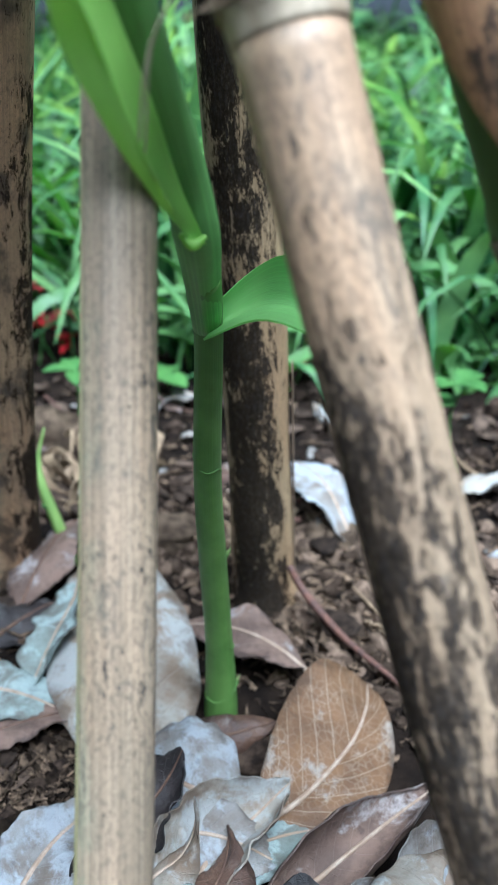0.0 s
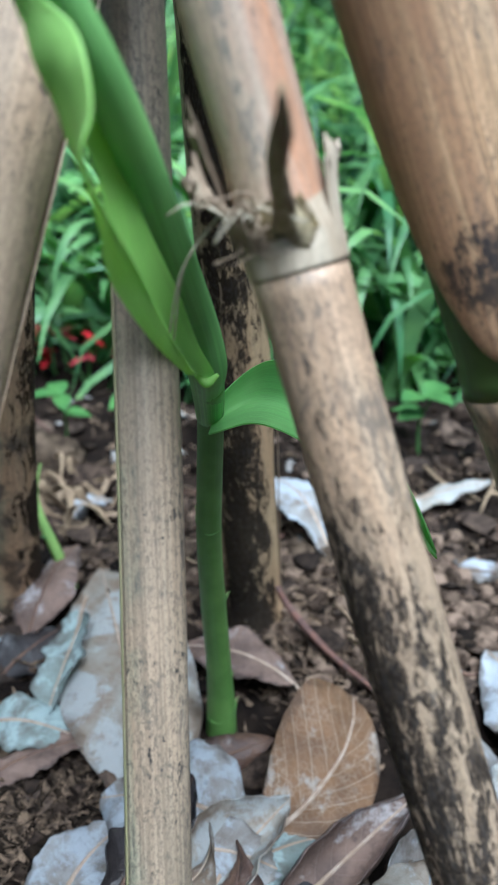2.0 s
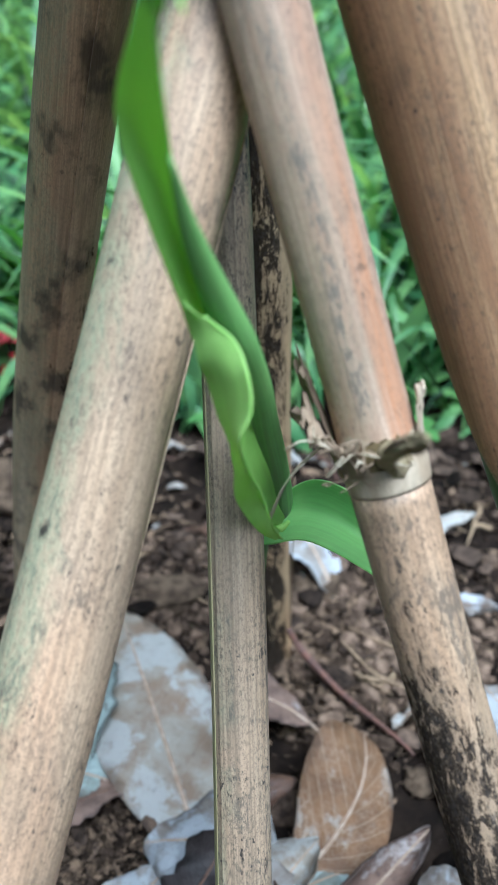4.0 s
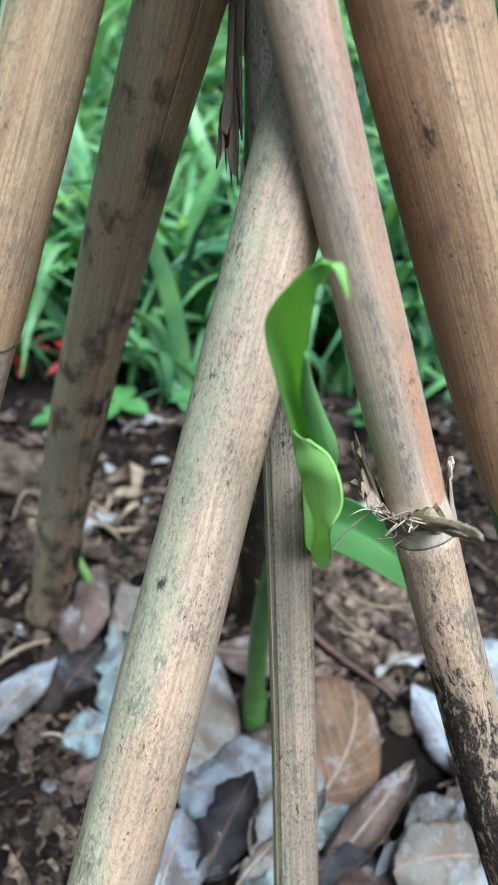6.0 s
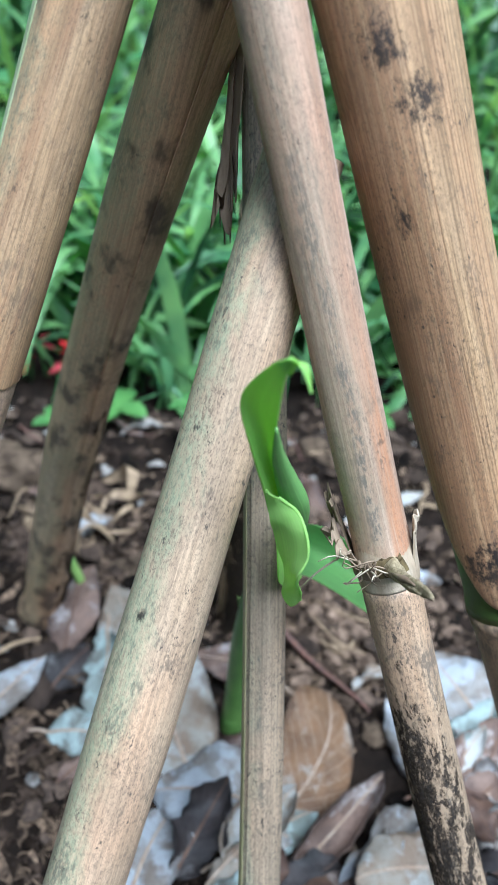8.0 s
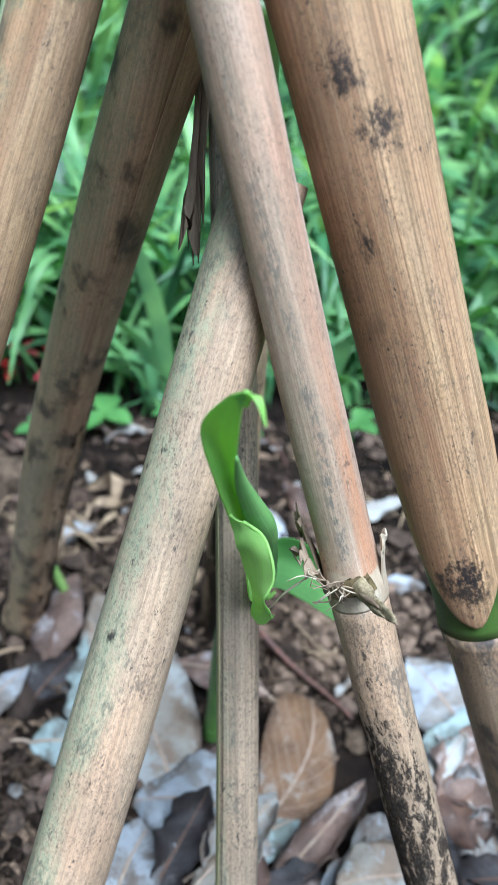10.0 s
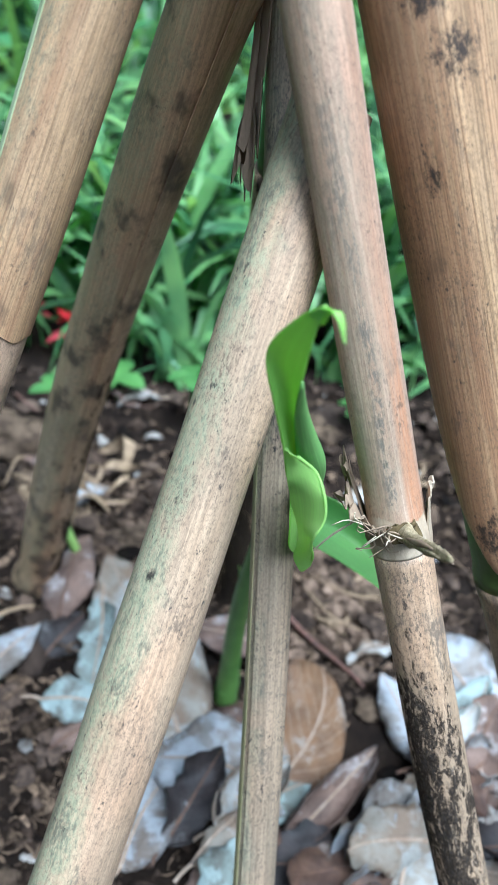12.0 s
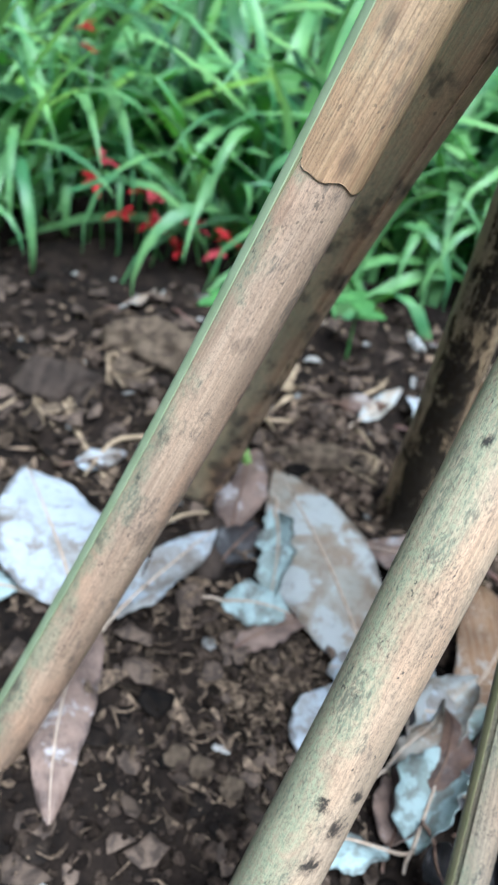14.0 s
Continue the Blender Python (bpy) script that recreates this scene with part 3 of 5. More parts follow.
def husk(cane, z0, z1, a0, a1, lift, flare, seed, rows=10, cols=7, ragged=0.3, taper=0.6, power=1.0):
    """A strip of dry husk lying on a cane's skin and peeling off at its upper end."""
    rng = np.random.default_rng(seed)
    grid = []
    for i, f in enumerate(np.linspace(0, 1, rows)):
        mid, half = (a0 + a1) / 2, (a1 - a0) / 2 * (1 - taper * f**power)
        z = z0 + (z1 - z0) * f
        grid.append([tuple(cane.on_surface(z + (z1 - z0) * ragged * rng.normal(0, 0.12) * (f > 0.7), mid + half * v, lift + flare * f * f * (1 + 0.4 * math.sin(3 * v + seed)))) for v in np.linspace(-1, 1, cols)])
    g = np.array(grid)
    return sheet(cane.local(g.reshape(-1, 3)).reshape(rows, cols, 3), 0.0005)


slim = Cane((-0.0097, 0.0827), (-0.0264, 0.2152), (0.0028, -0.0008), 0.00825, 0.0062, -0.02, 0.45, "slim greyish tan dry cane, speckled, standing in litter")
M_CANE_SLIM = cane_material("slim_cane", (0.46, 0.37, 0.255), (0.34, 0.265, 0.18), 1.0, speck=1.0, green_cast=0.6, green_cast_from=slim.left, grime=0.85, ribs=0.42)
slim.tube("culm", M_CANE_SLIM, -0.02, 0.45, seed=1, count=90)
part("sheath", husk(slim, -0.02, 0.33, -42, 150, 0.0005, 0.0001, 32, 40, 18, 0.01, 0.04), M_CANE_SLIM, slim.root, "dry sheath with a straight edge along the cane")
part("green_edge", husk(slim, 0.0, 0.33, -84, -60, 0.0, 0.0001, 35, 40, 5, 0.01, 0.1), M_OLIVE, slim.root, "strip of olive green skin along the cane")
part("husk_strip", husk(slim, 0.412, 0.338, -120, -30, 0.0018, 0.004, 3, 16, 11, ragged=0.5, taper=0.9, power=2.2), M_HUSK, slim.root, "loose brown husk hanging from the cane")
part("husk_strip", husk(slim, 0.400, 0.340, -95, -50, 0.0025, 0.006, 7, ragged=0.6, taper=0.85), M_HUSK, slim.root, "torn brown husk point")
knot = crumb(np.random.default_rng(3), 0.0028)
part("knot_hole", (knot[0] * (0.55, 0.55, 1.1) + slim.local(tuple(slim.on_surface(0.2845, 42, -0.0012)))[0], knot[1]), M_BARK, slim.root, "small dark knot scar")

noded = Cane((0.1062, 0.0812), (-0.018, 0.1638), (-0.0028, -0.0005), 0.00935, 0.0088, -0.015, 0.47, "pinkish tan dry cane with frayed node and black mould")
M_CANE_NODE = cane_material("noded_cane", (0.58, 0.43, 0.28), (0.46, 0.32, 0.195), 2.0, mould=(0.185, 0.305, 0.66), speck=0.85, grime=0.72, facing=noded.left, lean=0.11)
noded.tube("lower_culm", M_CANE_NODE, -0.015, 0.2525, 0.0002, None, 60, seed=2, label="tan culm with black mould patches")
# bands: rusty streak, dark flecks, and a painted pale highlight down the right edge
M_CANE_UPPER = cane_material("noded_cane_upper", (0.57, 0.42, 0.30), (0.46, 0.30, 0.20), 3.0, speck=0.5, rust=0.25, green_cast=0.15, green_cast_from=noded.left, grime=0.3, facing=noded.left, bands=(((0.43, 0.205, 0.10), 0.22, 0.36, 0.33, 0.40, 0.88, False), ((0.12, 0.115, 0.10), 0.86, 0.20, 0.33, 0.50, 0.75, True), ((0.66, 0.55, 0.47), -0.55, 0.35, 0.42, 0.5, 0.6, False)))
noded.tube("upper_culm", M_CANE_UPPER, 0.2535, 0.47, -0.0004, lambda z: bell(z, 0.256, 0.01, 0.0007), 60, seed=3, label="smooth pinkish upper culm with rusty streaks")
noded.tube("node_ring", M_PALE_RING, 0.2515, 0.2670, 0.0004, lambda z: bell(z, 0.2560, 0.004, 0.0002) - 0.0008 * max(0.0, (z - 0.2585) / 0.0085), 22, 40, 0.03, 4, "pale swollen ring of the node")
part("bract", husk(noded, 0.2545, 0.2700, 56, 108, 0.0006, 0.0022, 12, 14, 9, 0.45, 0.25, 1.6), M_PALE_RING, noded.root, "upright dry bract with a torn edge")
part("bract", husk(noded, 0.2575, 0.2680, -84, -48, 0.0008, 0.0045, 13, ragged=0.9, taper=0.25), M_HUSK, noded.root, "curled dry bract")
part("bract", husk(noded, 0.2565, 0.2640, -50, -18, 0.001, 0.003, 14, ragged=0.9, taper=0.5), M_HUSK, noded.root, "curled dry bract")
STUB = spline([tuple(noded.on_surface(0.2590, 12, -0.0018)), (0.0132, 0.1240, 0.2665), (0.0134, 0.1100, 0.2765), (0.0136, 0.0968, 0.2852)], 26)
part("bud_stub", tube(noded.local([tuple(p) for p in STUB]), np.interp(np.linspace(0, 1, 26), (0, 0.13, 0.3, 0.6, 0.93, 1), (0.0056, 0.0035, 0.0021, 0.0016, 0.0011, 0.0005)) * (1 + 0.08 * np.sin(np.arange(26) * 2.6)), 14, 0.25, 5, True, 0.7), M_STUB, noded.root, "rough withered side bud, olive brown")
part("scar", husk(noded, 0.2575, 0.2632, -26, 36, 0.0009, -0.0002, 15, 12, 11, 0.6, 0.35, 1.4), M_SCAR, noded.root, "olive brown scar round the withered bud")
part("bract", husk(noded, 0.2560, 0.2800, -122, -78, 0.0006, 0.0030, 16, 14, 8, 0.9, 0.75), M_HUSK, noded.root, "torn grey-brown bract")
part("bract", husk(noded, 0.2560, 0.2715, -100, -62, 0.0010, 0.0050, 17, 12, 7, 0.9, 0.4), M_HUSK, noded.root, "curled dry bract")
for k in range(5):
    scale = [tuple(p + Vector((0.0013 * math.cos(k * 1.3), 0, 0.0013 * math.sin(k * 1.3)))) for p in (Vector(q) for q in STUB[3 + 3 * k:14 + 3 * k])]
    part("bud_scale", tube(noded.local(scale), np.interp(np.linspace(0, 1, 11), (0, 0.5, 1), (0.0004, 0.0011, 0.0002)), 7, 0.2, k), M_STUB if k % 2 else M_HUSK, noded.root)
for k in range(14):
    fr = np.random.default_rng(40 + k)
    start = noded.on_surface(0.2585 + fr.uniform(0, 0.004), fr.uniform(-70, -10), 0.0012)
    reach = Vector((fr.uniform(-0.012, 0.010), fr.uniform(-0.008, -0.002), fr.uniform(-0.006, 0.009)))
    pts = [tuple(start), tuple(start + reach * 0.4 + Vector((fr.normal(0, 0.002), -0.002, fr.uniform(-0.001, 0.004)))), tuple(start + reach * 0.7 + Vector((fr.normal(0, 0.0025), fr.normal(0, 0.001), fr.normal(0, 0.0025)))), tuple(start + reach)]
    part("fibre", tube(noded.local(spline(pts, 9)), np.linspace(0.00032, 0.00014, 9), 5), M_HUSK if k % 3 else M_FIBRE, noded.root)
for k, end in enumerate(((-0.0100, 0.150, 0.2300), (-0.0085, 0.150, 0.2330))):
    start = noded.on_surface(0.2650, -68, 0.0012)
    mid = Vector(((start.x + end[0]) / 2 - 0.002, (start.y + end[1]) / 2 - 0.003, (start.z + end[2]) / 2 + 0.0035))
    part("fibre", tube(noded.local(spline([tuple(start), tuple(mid), end], 14)), 0.00022, 5), M_FIBRE, noded.root, "long pale thread")

thick = Cane((0.16, 0.1208), (0.0143, 0.1781), (-0.0012, 0.0001), 0.01408, 0.01606, -0.015, 0.465, "thick orange-brown cane in a blotched sheath over green")
# left flank band: reddish brown streaks, with that side's shade painted into the colour
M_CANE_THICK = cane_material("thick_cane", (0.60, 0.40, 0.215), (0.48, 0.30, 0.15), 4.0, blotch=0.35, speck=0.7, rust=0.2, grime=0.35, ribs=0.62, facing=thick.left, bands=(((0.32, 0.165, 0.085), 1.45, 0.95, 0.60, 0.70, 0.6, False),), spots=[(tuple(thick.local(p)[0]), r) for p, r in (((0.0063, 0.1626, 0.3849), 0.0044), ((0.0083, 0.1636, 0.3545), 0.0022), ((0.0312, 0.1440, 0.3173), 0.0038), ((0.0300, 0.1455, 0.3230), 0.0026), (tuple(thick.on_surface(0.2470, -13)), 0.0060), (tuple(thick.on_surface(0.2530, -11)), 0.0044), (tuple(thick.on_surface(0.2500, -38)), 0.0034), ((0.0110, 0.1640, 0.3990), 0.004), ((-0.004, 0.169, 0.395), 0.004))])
thick.tube("lower_culm", M_CANE_LOW, -0.015, 0.2250, -0.0014, lambda z: bell(z, 0.2250, 0.006, 0.0012), 50, seed=6, label="brown lower culm")
thick.tube("green_culm", M_GREEN_CULM, 0.2250, 0.36, -0.0013, lambda z: bell(z, 0.2265, 0.003, 0.0010), 40, seed=7, label="glossy green culm under the sheath")
rows, cols, grid = 80, 49, []
for f in np.linspace(0, 1, rows):
    ring = []
    for a in np.linspace(-150, 190, cols):
        end = 0.2315 + 0.052 * min(1.8, abs((a + 15) / 85) ** 1.7) + 0.0004 * math.sin(a * 0.21)
        z = end + (0.465 - end) * f ** 1.4
        ring.append(tuple(thick.on_surface(z, a, 0.0004 - 0.0009 * math.exp(-f * 30) + 0.0004 * math.sin(a * 0.05 + z * 40))))
    grid.append(ring)
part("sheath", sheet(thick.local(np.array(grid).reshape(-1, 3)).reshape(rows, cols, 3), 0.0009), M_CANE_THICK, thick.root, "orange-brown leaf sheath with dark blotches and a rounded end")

slant = Cane((-0.1154, 0.0463), (-0.018, 0.1839), (0.0008, -0.0012), 0.01466, 0.01145, -0.015, 0.364, "pale speckled slanting cane with a greenish cast")
M_CANE_SLANT = cane_material("slanting_cane", (0.63, 0.465, 0.305), (0.51, 0.36, 0.23), 5.0, speck=0.8, green_cast=0.7, green_cast_from=slant.left, green_cast_at=(0.35, 1.15), grime=0.6, ribs=0.28, spots=[(tuple(slant.local(p)[0]), r) for p, r in (((-0.0385, 0.1423, 0.2801), 0.0008), ((-0.0385, 0.1375, 0.2615), 0.0015), ((-0.0581, 0.1286, 0.2438), 0.0013), ((-0.0475, 0.1414, 0.2655), 0.0009), ((-0.0590, 0.1130, 0.1925), 0.0012), ((-0.0636, 0.1158, 0.2090), 0.0008), (tuple(slant.on_surface(0.115, 15)), 0.0032), (tuple(slant.on_surface(0.122, -20)), 0.0020), (tuple(slant.on_surface(0.100, 5)), 0.0028), (tuple(slant.on_surface(0.127, 25)), 0.0022))])
slant.tube("culm", M_CANE_SLANT, -0.015, 0.364, seed=8, count=90)
part("sheath_strip", husk(slant, -0.012, 0.355, 100, 178, 0.0003, 0.0001, 41, 40, 16, 0.01, 0.05), M_CANE_SLANT, slant.root, "dry sheath lying along the cane")
dark = Cane((-0.1354, 0.3668), (-0.0559, 0.2304), (-0.0061, 0.002), 0.01307, 0.01222, -0.03, 0.414, "dark brown blotched cane with a swollen foot in the soil")
M_CANE_DARK = cane_material("dark_cane", (0.72, 0.49, 0.29), (0.58, 0.37, 0.21), 6.0, blotch_at=0.51, blotch=0.8, speck=0.4, green_cast_from=dark.left, green_cast=0.35, green_cast_at=(0.7, 1.25), mould=(0.26, 0.37, 0.35), facing=dark.left, lean=-0.22, grime=0.35, ribs=0.3)
dark.tube("culm", M_CANE_DARK, -0.03, 0.414, 0.0, lambda z: bell(z, -0.010, 0.020, 0.005), 90, seed=9)
part("sheath", husk(dark, 0.0, 0.405, 22, 150, 0.0006, 0.0004, 31, 40, 16, 0.01, 0.05), M_CANE_DARK, dark.root, "overlapping dry sheath with a lengthwise edge")
side_cane = Cane((-0.2189, 0.1634), (-0.0879, 0.195), (0.0034, -0.002), 0.01201, 0.01136, -0.02, 0.432, "smooth tan cane with a cracked sheath edge and green flank")
M_CANE_SIDE = cane_material("side_cane", (0.61, 0.415, 0.23), (0.48, 0.30, 0.155), 7.0, blotch=0.5, blotch_at=0.57, speck=0.5, rust=0.3, green_cast=0.4, green_cast_from=side_cane.left, green_cast_at=(0.4, 1.1), grime=0.4, ribs=0.4)
M_CANE_SIDE_LOW = cane_material("side_cane_lower", (0.64, 0.45, 0.30), (0.50, 0.325, 0.205), 9.0, blotch=0.6, blotch_at=0.57, speck=0.6, green_cast=0.7, green_cast_from=side_cane.left, green_cast_at=(0.3, 1.0), grime=0.6)
side_cane.tube("lower_culm", M_CANE_SIDE_LOW, -0.02, 0.33, -0.0001, None, 70, wobble=0.008, seed=10, label="mottled lower culm")
rows, cols, grid = 40, 41, []
for f in np.linspace(0, 1, rows):
    ring = []
    for a in np.linspace(-140, 215, cols):
        end = 0.2910 + 0.0014 * math.sin(radians(a * 1.3 + 20)) + 0.0006 * math.sin(a * 0.13) - 0.0018 * math.exp(-((a - 52) / 16) ** 2) + 0.007 * math.exp(-((a + 66) / 12) ** 2)
        ring.append(tuple(side_cane.on_surface(end + (0.432 - end) * f**2, a, 0.0002 + 0.0001 * math.exp(-f * 40) * math.sin(a * 0.09))))
    grid.append(ring)
part("sheath", sheet(side_cane.local(np.array(grid).reshape(-1, 3)).reshape(rows, cols, 3), 0.0005), M_CANE_SIDE, side_cane.root, "smooth tan sheath ending in a torn edge")
part("olive_gap", husk(side_cane, 0.308, 0.272, -84, -50, 0.0, 0.0, 23, 14, 7, 0.02, 0.95), M_OLIVE, side_cane.root, "olive skin bared at the torn sheath")
# pale green strip: algae and the light on the left edge, put into colour
part("green_flank", husk(side_cane, 0.02, 0.42, -116, -62, 0.0005, 0.0001, 21, 22, 5, 0.02, 0.1), M_PALE_GREEN, side_cane.root, "pale green strip for the algae and green light on the left flank")

black = Cane((-0.0004, 0.3617), (-0.0167, 0.2737), (0.0011, 0.002), 0.01529, 0.01266, -0.03, 0.40, "tan cane largely blackened by mould behind the shoot")
M_CANE_BLACK = cane_material("blackened_cane", (0.57, 0.42, 0.24), (0.46, 0.32, 0.175), 8.0, mould=(0.6, 0.7, -1.1), speck=0.5, grime=0.4, facing=tuple(black.inverse.to_3x3() @ Vector((-0.25, -0.97, 0.0)))[:2], lean=0.34)
black.tube("culm", M_CANE_BLACK, -0.03, 0.315, 0.0, lambda z: bell(z, -0.018, 0.02, 0.006), 90, 40, 0.035, 11)
black.tube("green_culm", M_GREEN_CULM, 0.314, 0.40, -0.002, None, 20, seed=12, label="green upper culm")
part("dry_strip", husk(black, 0.005, 0.135, 78, 100, 0.0012, 0.0006, 22, 20, 4, 0.1, 0.7), M_HUSK, black.root, "narrow dry husk along the cane")


# ---------- the shoot ----------
shoot = thing("ginger_shoot", (-0.0097, 0.2695, -0.004), "young bright green shoot with a rolled leaf, growing from the soil", "plant")
S0 = np.array((-0.0097, 0.2695, -0.004))
STEM = spline([(-0.0097, 0.2695, -0.010), (-0.0099, 0.2685, 0.02), (-0.0107, 0.2640, 0.05), (-0.0116, 0.2565, 0.082), (-0.0117, 0.2430, 0.125), (-0.0088, 0.2250, 0.180), (-0.0076, 0.2080, 0.199)], 60)
part("stem", tube(STEM - S0, np.interp(np.linspace(0, 1, 60), (0, 0.12, 0.3, 0.6, 0.85, 1), (0.0072, 0.0066, 0.0056, 0.0048, 0.0042, 0.0046)), 20, 0.03, 1), M_STEM, shoot)
ROLL = spline([(-0.0090, 0.2250, 0.181), (-0.0078, 0.2080, 0.199), (-0.0058, 0.1880, 0.213), (-0.0068, 0.1800, 0.226), (-0.0087, 0.1680, 0.241), (-0.0113, 0.1570, 0.256), (-0.0135, 0.1445, 0.271), (-0.0167, 0.1315, 0.286), (-0.0212, 0.1228, 0.300), (-0.0250, 0.1155, 0.3125), (-0.0274, 0.1085, 0.3250)], 60)
part("rolled_leaf", tube(ROLL - S0, np.interp(np.linspace(0, 1, 60), (0, 0.2, 0.5, 0.72, 0.88, 1), (0.0044, 0.0052, 0.0046, 0.0038, 0.0020, 0.0003)), 20, 0.05, 2), M_ROLL, shoot, "tightly rolled darker green leaf")
EDGE = spline([(-0.0042, 0.1770, 0.2130), (-0.0064, 0.1720, 0.2170), (-0.0100, 0.1590, 0.2265), (-0.0150, 0.1475, 0.2400), (-0.0176, 0.1400, 0.2550), (-0.0197, 0.1375, 0.2700), (-0.0238, 0.1270, 0.2850), (-0.0274, 0.1190, 0.3000), (-0.0318, 0.1140, 0.3150), (-0.0356, 0.1120, 0.3300), (-0.0312, 0.1040, 0.3430), (-0.0278, 0.0975, 0.3490)], 70)
INNER = spline([(-0.0030, 0.1830, 0.2120), (-0.0035, 0.1780, 0.2160), (-0.0060, 0.1690, 0.2260), (-0.0086, 0.1585, 0.2410), (-0.0125, 0.1495, 0.2555), (-0.0162, 0.1415, 0.2710), (-0.0200, 0.1305, 0.2860), (-0.0238, 0.1230, 0.3010), (-0.0264, 0.1150, 0.3150), (-0.0276, 0.1065, 0.3300), (-0.0280, 0.1000, 0.3425), (-0.0268, 0.0970, 0.3488)], 70)
blade = []
for k in range(70):
    w = k / 69
    belly = Vector((0.25, 0.75, -0.45)).normalized() * (0.0042 * math.sin(math.pi * min(1, w * 1.02)) ** 0.8 + 0.0009 * math.sin(w * 19))
    blade.append([EDGE[k] * (1 - v) + INNER[k] * v + np.array(belly) * 4 * v * (1 - v) * (1 if w > 0.42 else -0.45 + 1.45 * (w / 0.42) ** 3) for v in np.linspace(0, 1, 13)])
part("leaf_blade", sheet(np.array(blade) - S0, 0.0005), M_BLADE, shoot, "bright green unrolling blade")
FLAP_LEFT = spline([(-0.0268, 0.1195, 0.2985), (-0.0252, 0.1220, 0.2925), (-0.0240, 0.1227, 0.2859), (-0.0224, 0.1255, 0.2805), (-0.0206, 0.1260, 0.2740), (-0.0181, 0.1265, 0.2670), (-0.0171, 0.1280, 0.2600), (-0.0170, 0.1305, 0.2525), (-0.0145, 0.1335, 0.2450), (-0.0110, 0.1420, 0.2350), (-0.0068, 0.1560, 0.2230)], 60)
FLAP_RIM = spline([(-0.0262, 0.1192, 0.2990), (-0.0215, 0.1208, 0.2945), (-0.0174, 0.1200, 0.2911), (-0.0150, 0.1165, 0.2860), (-0.0144, 0.1150, 0.2800), (-0.0163, 0.1150, 0.2735), (-0.0145, 0.1220, 0.2640), (-0.0115, 0.1300, 0.2530), (-0.0095, 0.1385, 0.2420), (-0.0075, 0.1470, 0.2325), (-0.0045, 0.1580, 0.2225)], 60)
flap = []
for k in range(60):
    swell = np.array((0.15, -0.75, 0.35)) * 0.0016 * math.sin(math.pi * k / 59)
    flap.append([FLAP_LEFT[k] * (1 - v) + FLAP_RIM[k] * v + swell * 4 * v * (1 - v) + np.array((0, 0.4, 0.9)) * 0.0005 * math.sin(k * 0.55 + 4 * v) * v for v in np.linspace(0, 1, 13)])
part("leaf_curl", sheet(np.array(flap) - S0, 0.0005), M_CURL, shoot, "pale yellow-green wavy flap of the blade")
part("curl_rim", tube(FLAP_RIM[4:56] - S0, 0.00045, 6), M_CURL, shoot)
tip = [[(1 - v) * np.array(a) + v * np.array(b) for v in np.linspace(0, 1, 6)] for a, b in zip(spline([(-0.0300, 0.1010, 0.3455), (-0.0278, 0.0972, 0.3488), (-0.0260, 0.0940, 0.3484), (-0.0240, 0.0920, 0.3442)], 14), spline([(-0.0270, 0.0990, 0.3440), (-0.0262, 0.0965, 0.3480), (-0.0246, 0.0942, 0.3490), (-0.0236, 0.0920, 0.3442)], 14))]
part("leaf_tip", sheet(np.array(tip) - S0, 0.0004), M_BLADE, shoot, "bent-over tip of the blade")
lip = spline([(-0.0070, 0.1745, 0.2155), (-0.0045, 0.1755, 0.2130), (-0.0018, 0.1765, 0.2150)], 10)
part("sheath_lip", tube(lip - S0, np.interp(np.linspace(0, 1, 10), (0, 0.5, 1), (0.0006, 0.0013, 0.0005)), 8), M_BLADE, shoot)
leaf_grid = []
MID = spline([(-0.0078, 0.2235, 0.1800), (0.0040, 0.2235, 0.1870), (0.0130, 0.2160, 0.1905), (0.0240, 0.2070, 0.1890), (0.0350, 0.1985, 0.1845), (0.0465, 0.1895, 0.1760), (0.0575, 0.1805, 0.1625)], 26)
for k in range(26):
    w = k / 25
    half = 0.0112 * math.sin(math.pi * min(1, 0.06 + 0.94 * w) ** 0.8) ** 0.7 + 0.0006
    row = []
    for v in np.linspace(-1, 1, 11):
        up = np.array((0.05, 0.55, 0.83)) if v > 0 else np.array((0.05, 0.98, 0.06))
        row.append(MID[k] + (up / np.linalg.norm(up)) * half * v * (1.2 if v > 0 else 1.0) + np.array((0, -1, 0.2)) * (0.002 * abs(v) + 0.006 * v * v * half / 0.015) * (1 if v > 0 else 1.25))
    leaf_grid.append(row)
part("small_leaf", sheet(np.array(leaf_grid) - S0, 0.0005), M_SMALL, shoot, "small folded green leaf")
for z_ring, turn_by in ((0.012, 0.3), (0.040, -2.2), (0.080, 0.2), (0.128, 2.6)):
    k = int(np.argmin(abs(STEM[:, 2] - z_ring)))
    rad = np.interp(k / 59, (0, 0.12, 0.3, 0.6, 0.85, 1), (0.0072, 0.0066, 0.0056, 0.0048, 0.0042, 0.0046))
    loop = [STEM[k] + np.array((math.cos(a) * rad, math.sin(a) * rad, 0.0055 * math.cos(a - turn_by) * abs(math.cos((a - turn_by) / 2)) - 0.0035 * math.sin(a) * 0.3)) for a in np.linspace(turn_by - 3.1, turn_by + 3.1, 40)]
    part("sheath_edge", tube(np.array(loop) - S0, 0.00030, 6), M_STEM, shoot)
    point = loop[20]
    part("scale_point", tube(spline([point - S0, point - S0 + np.array((math.cos(turn_by) * 0.0012, math.sin(turn_by) * 0.0012, 0.0024))], 6), np.linspace(0.0009, 0.0002, 6), 6), M_SCALE, shoot)


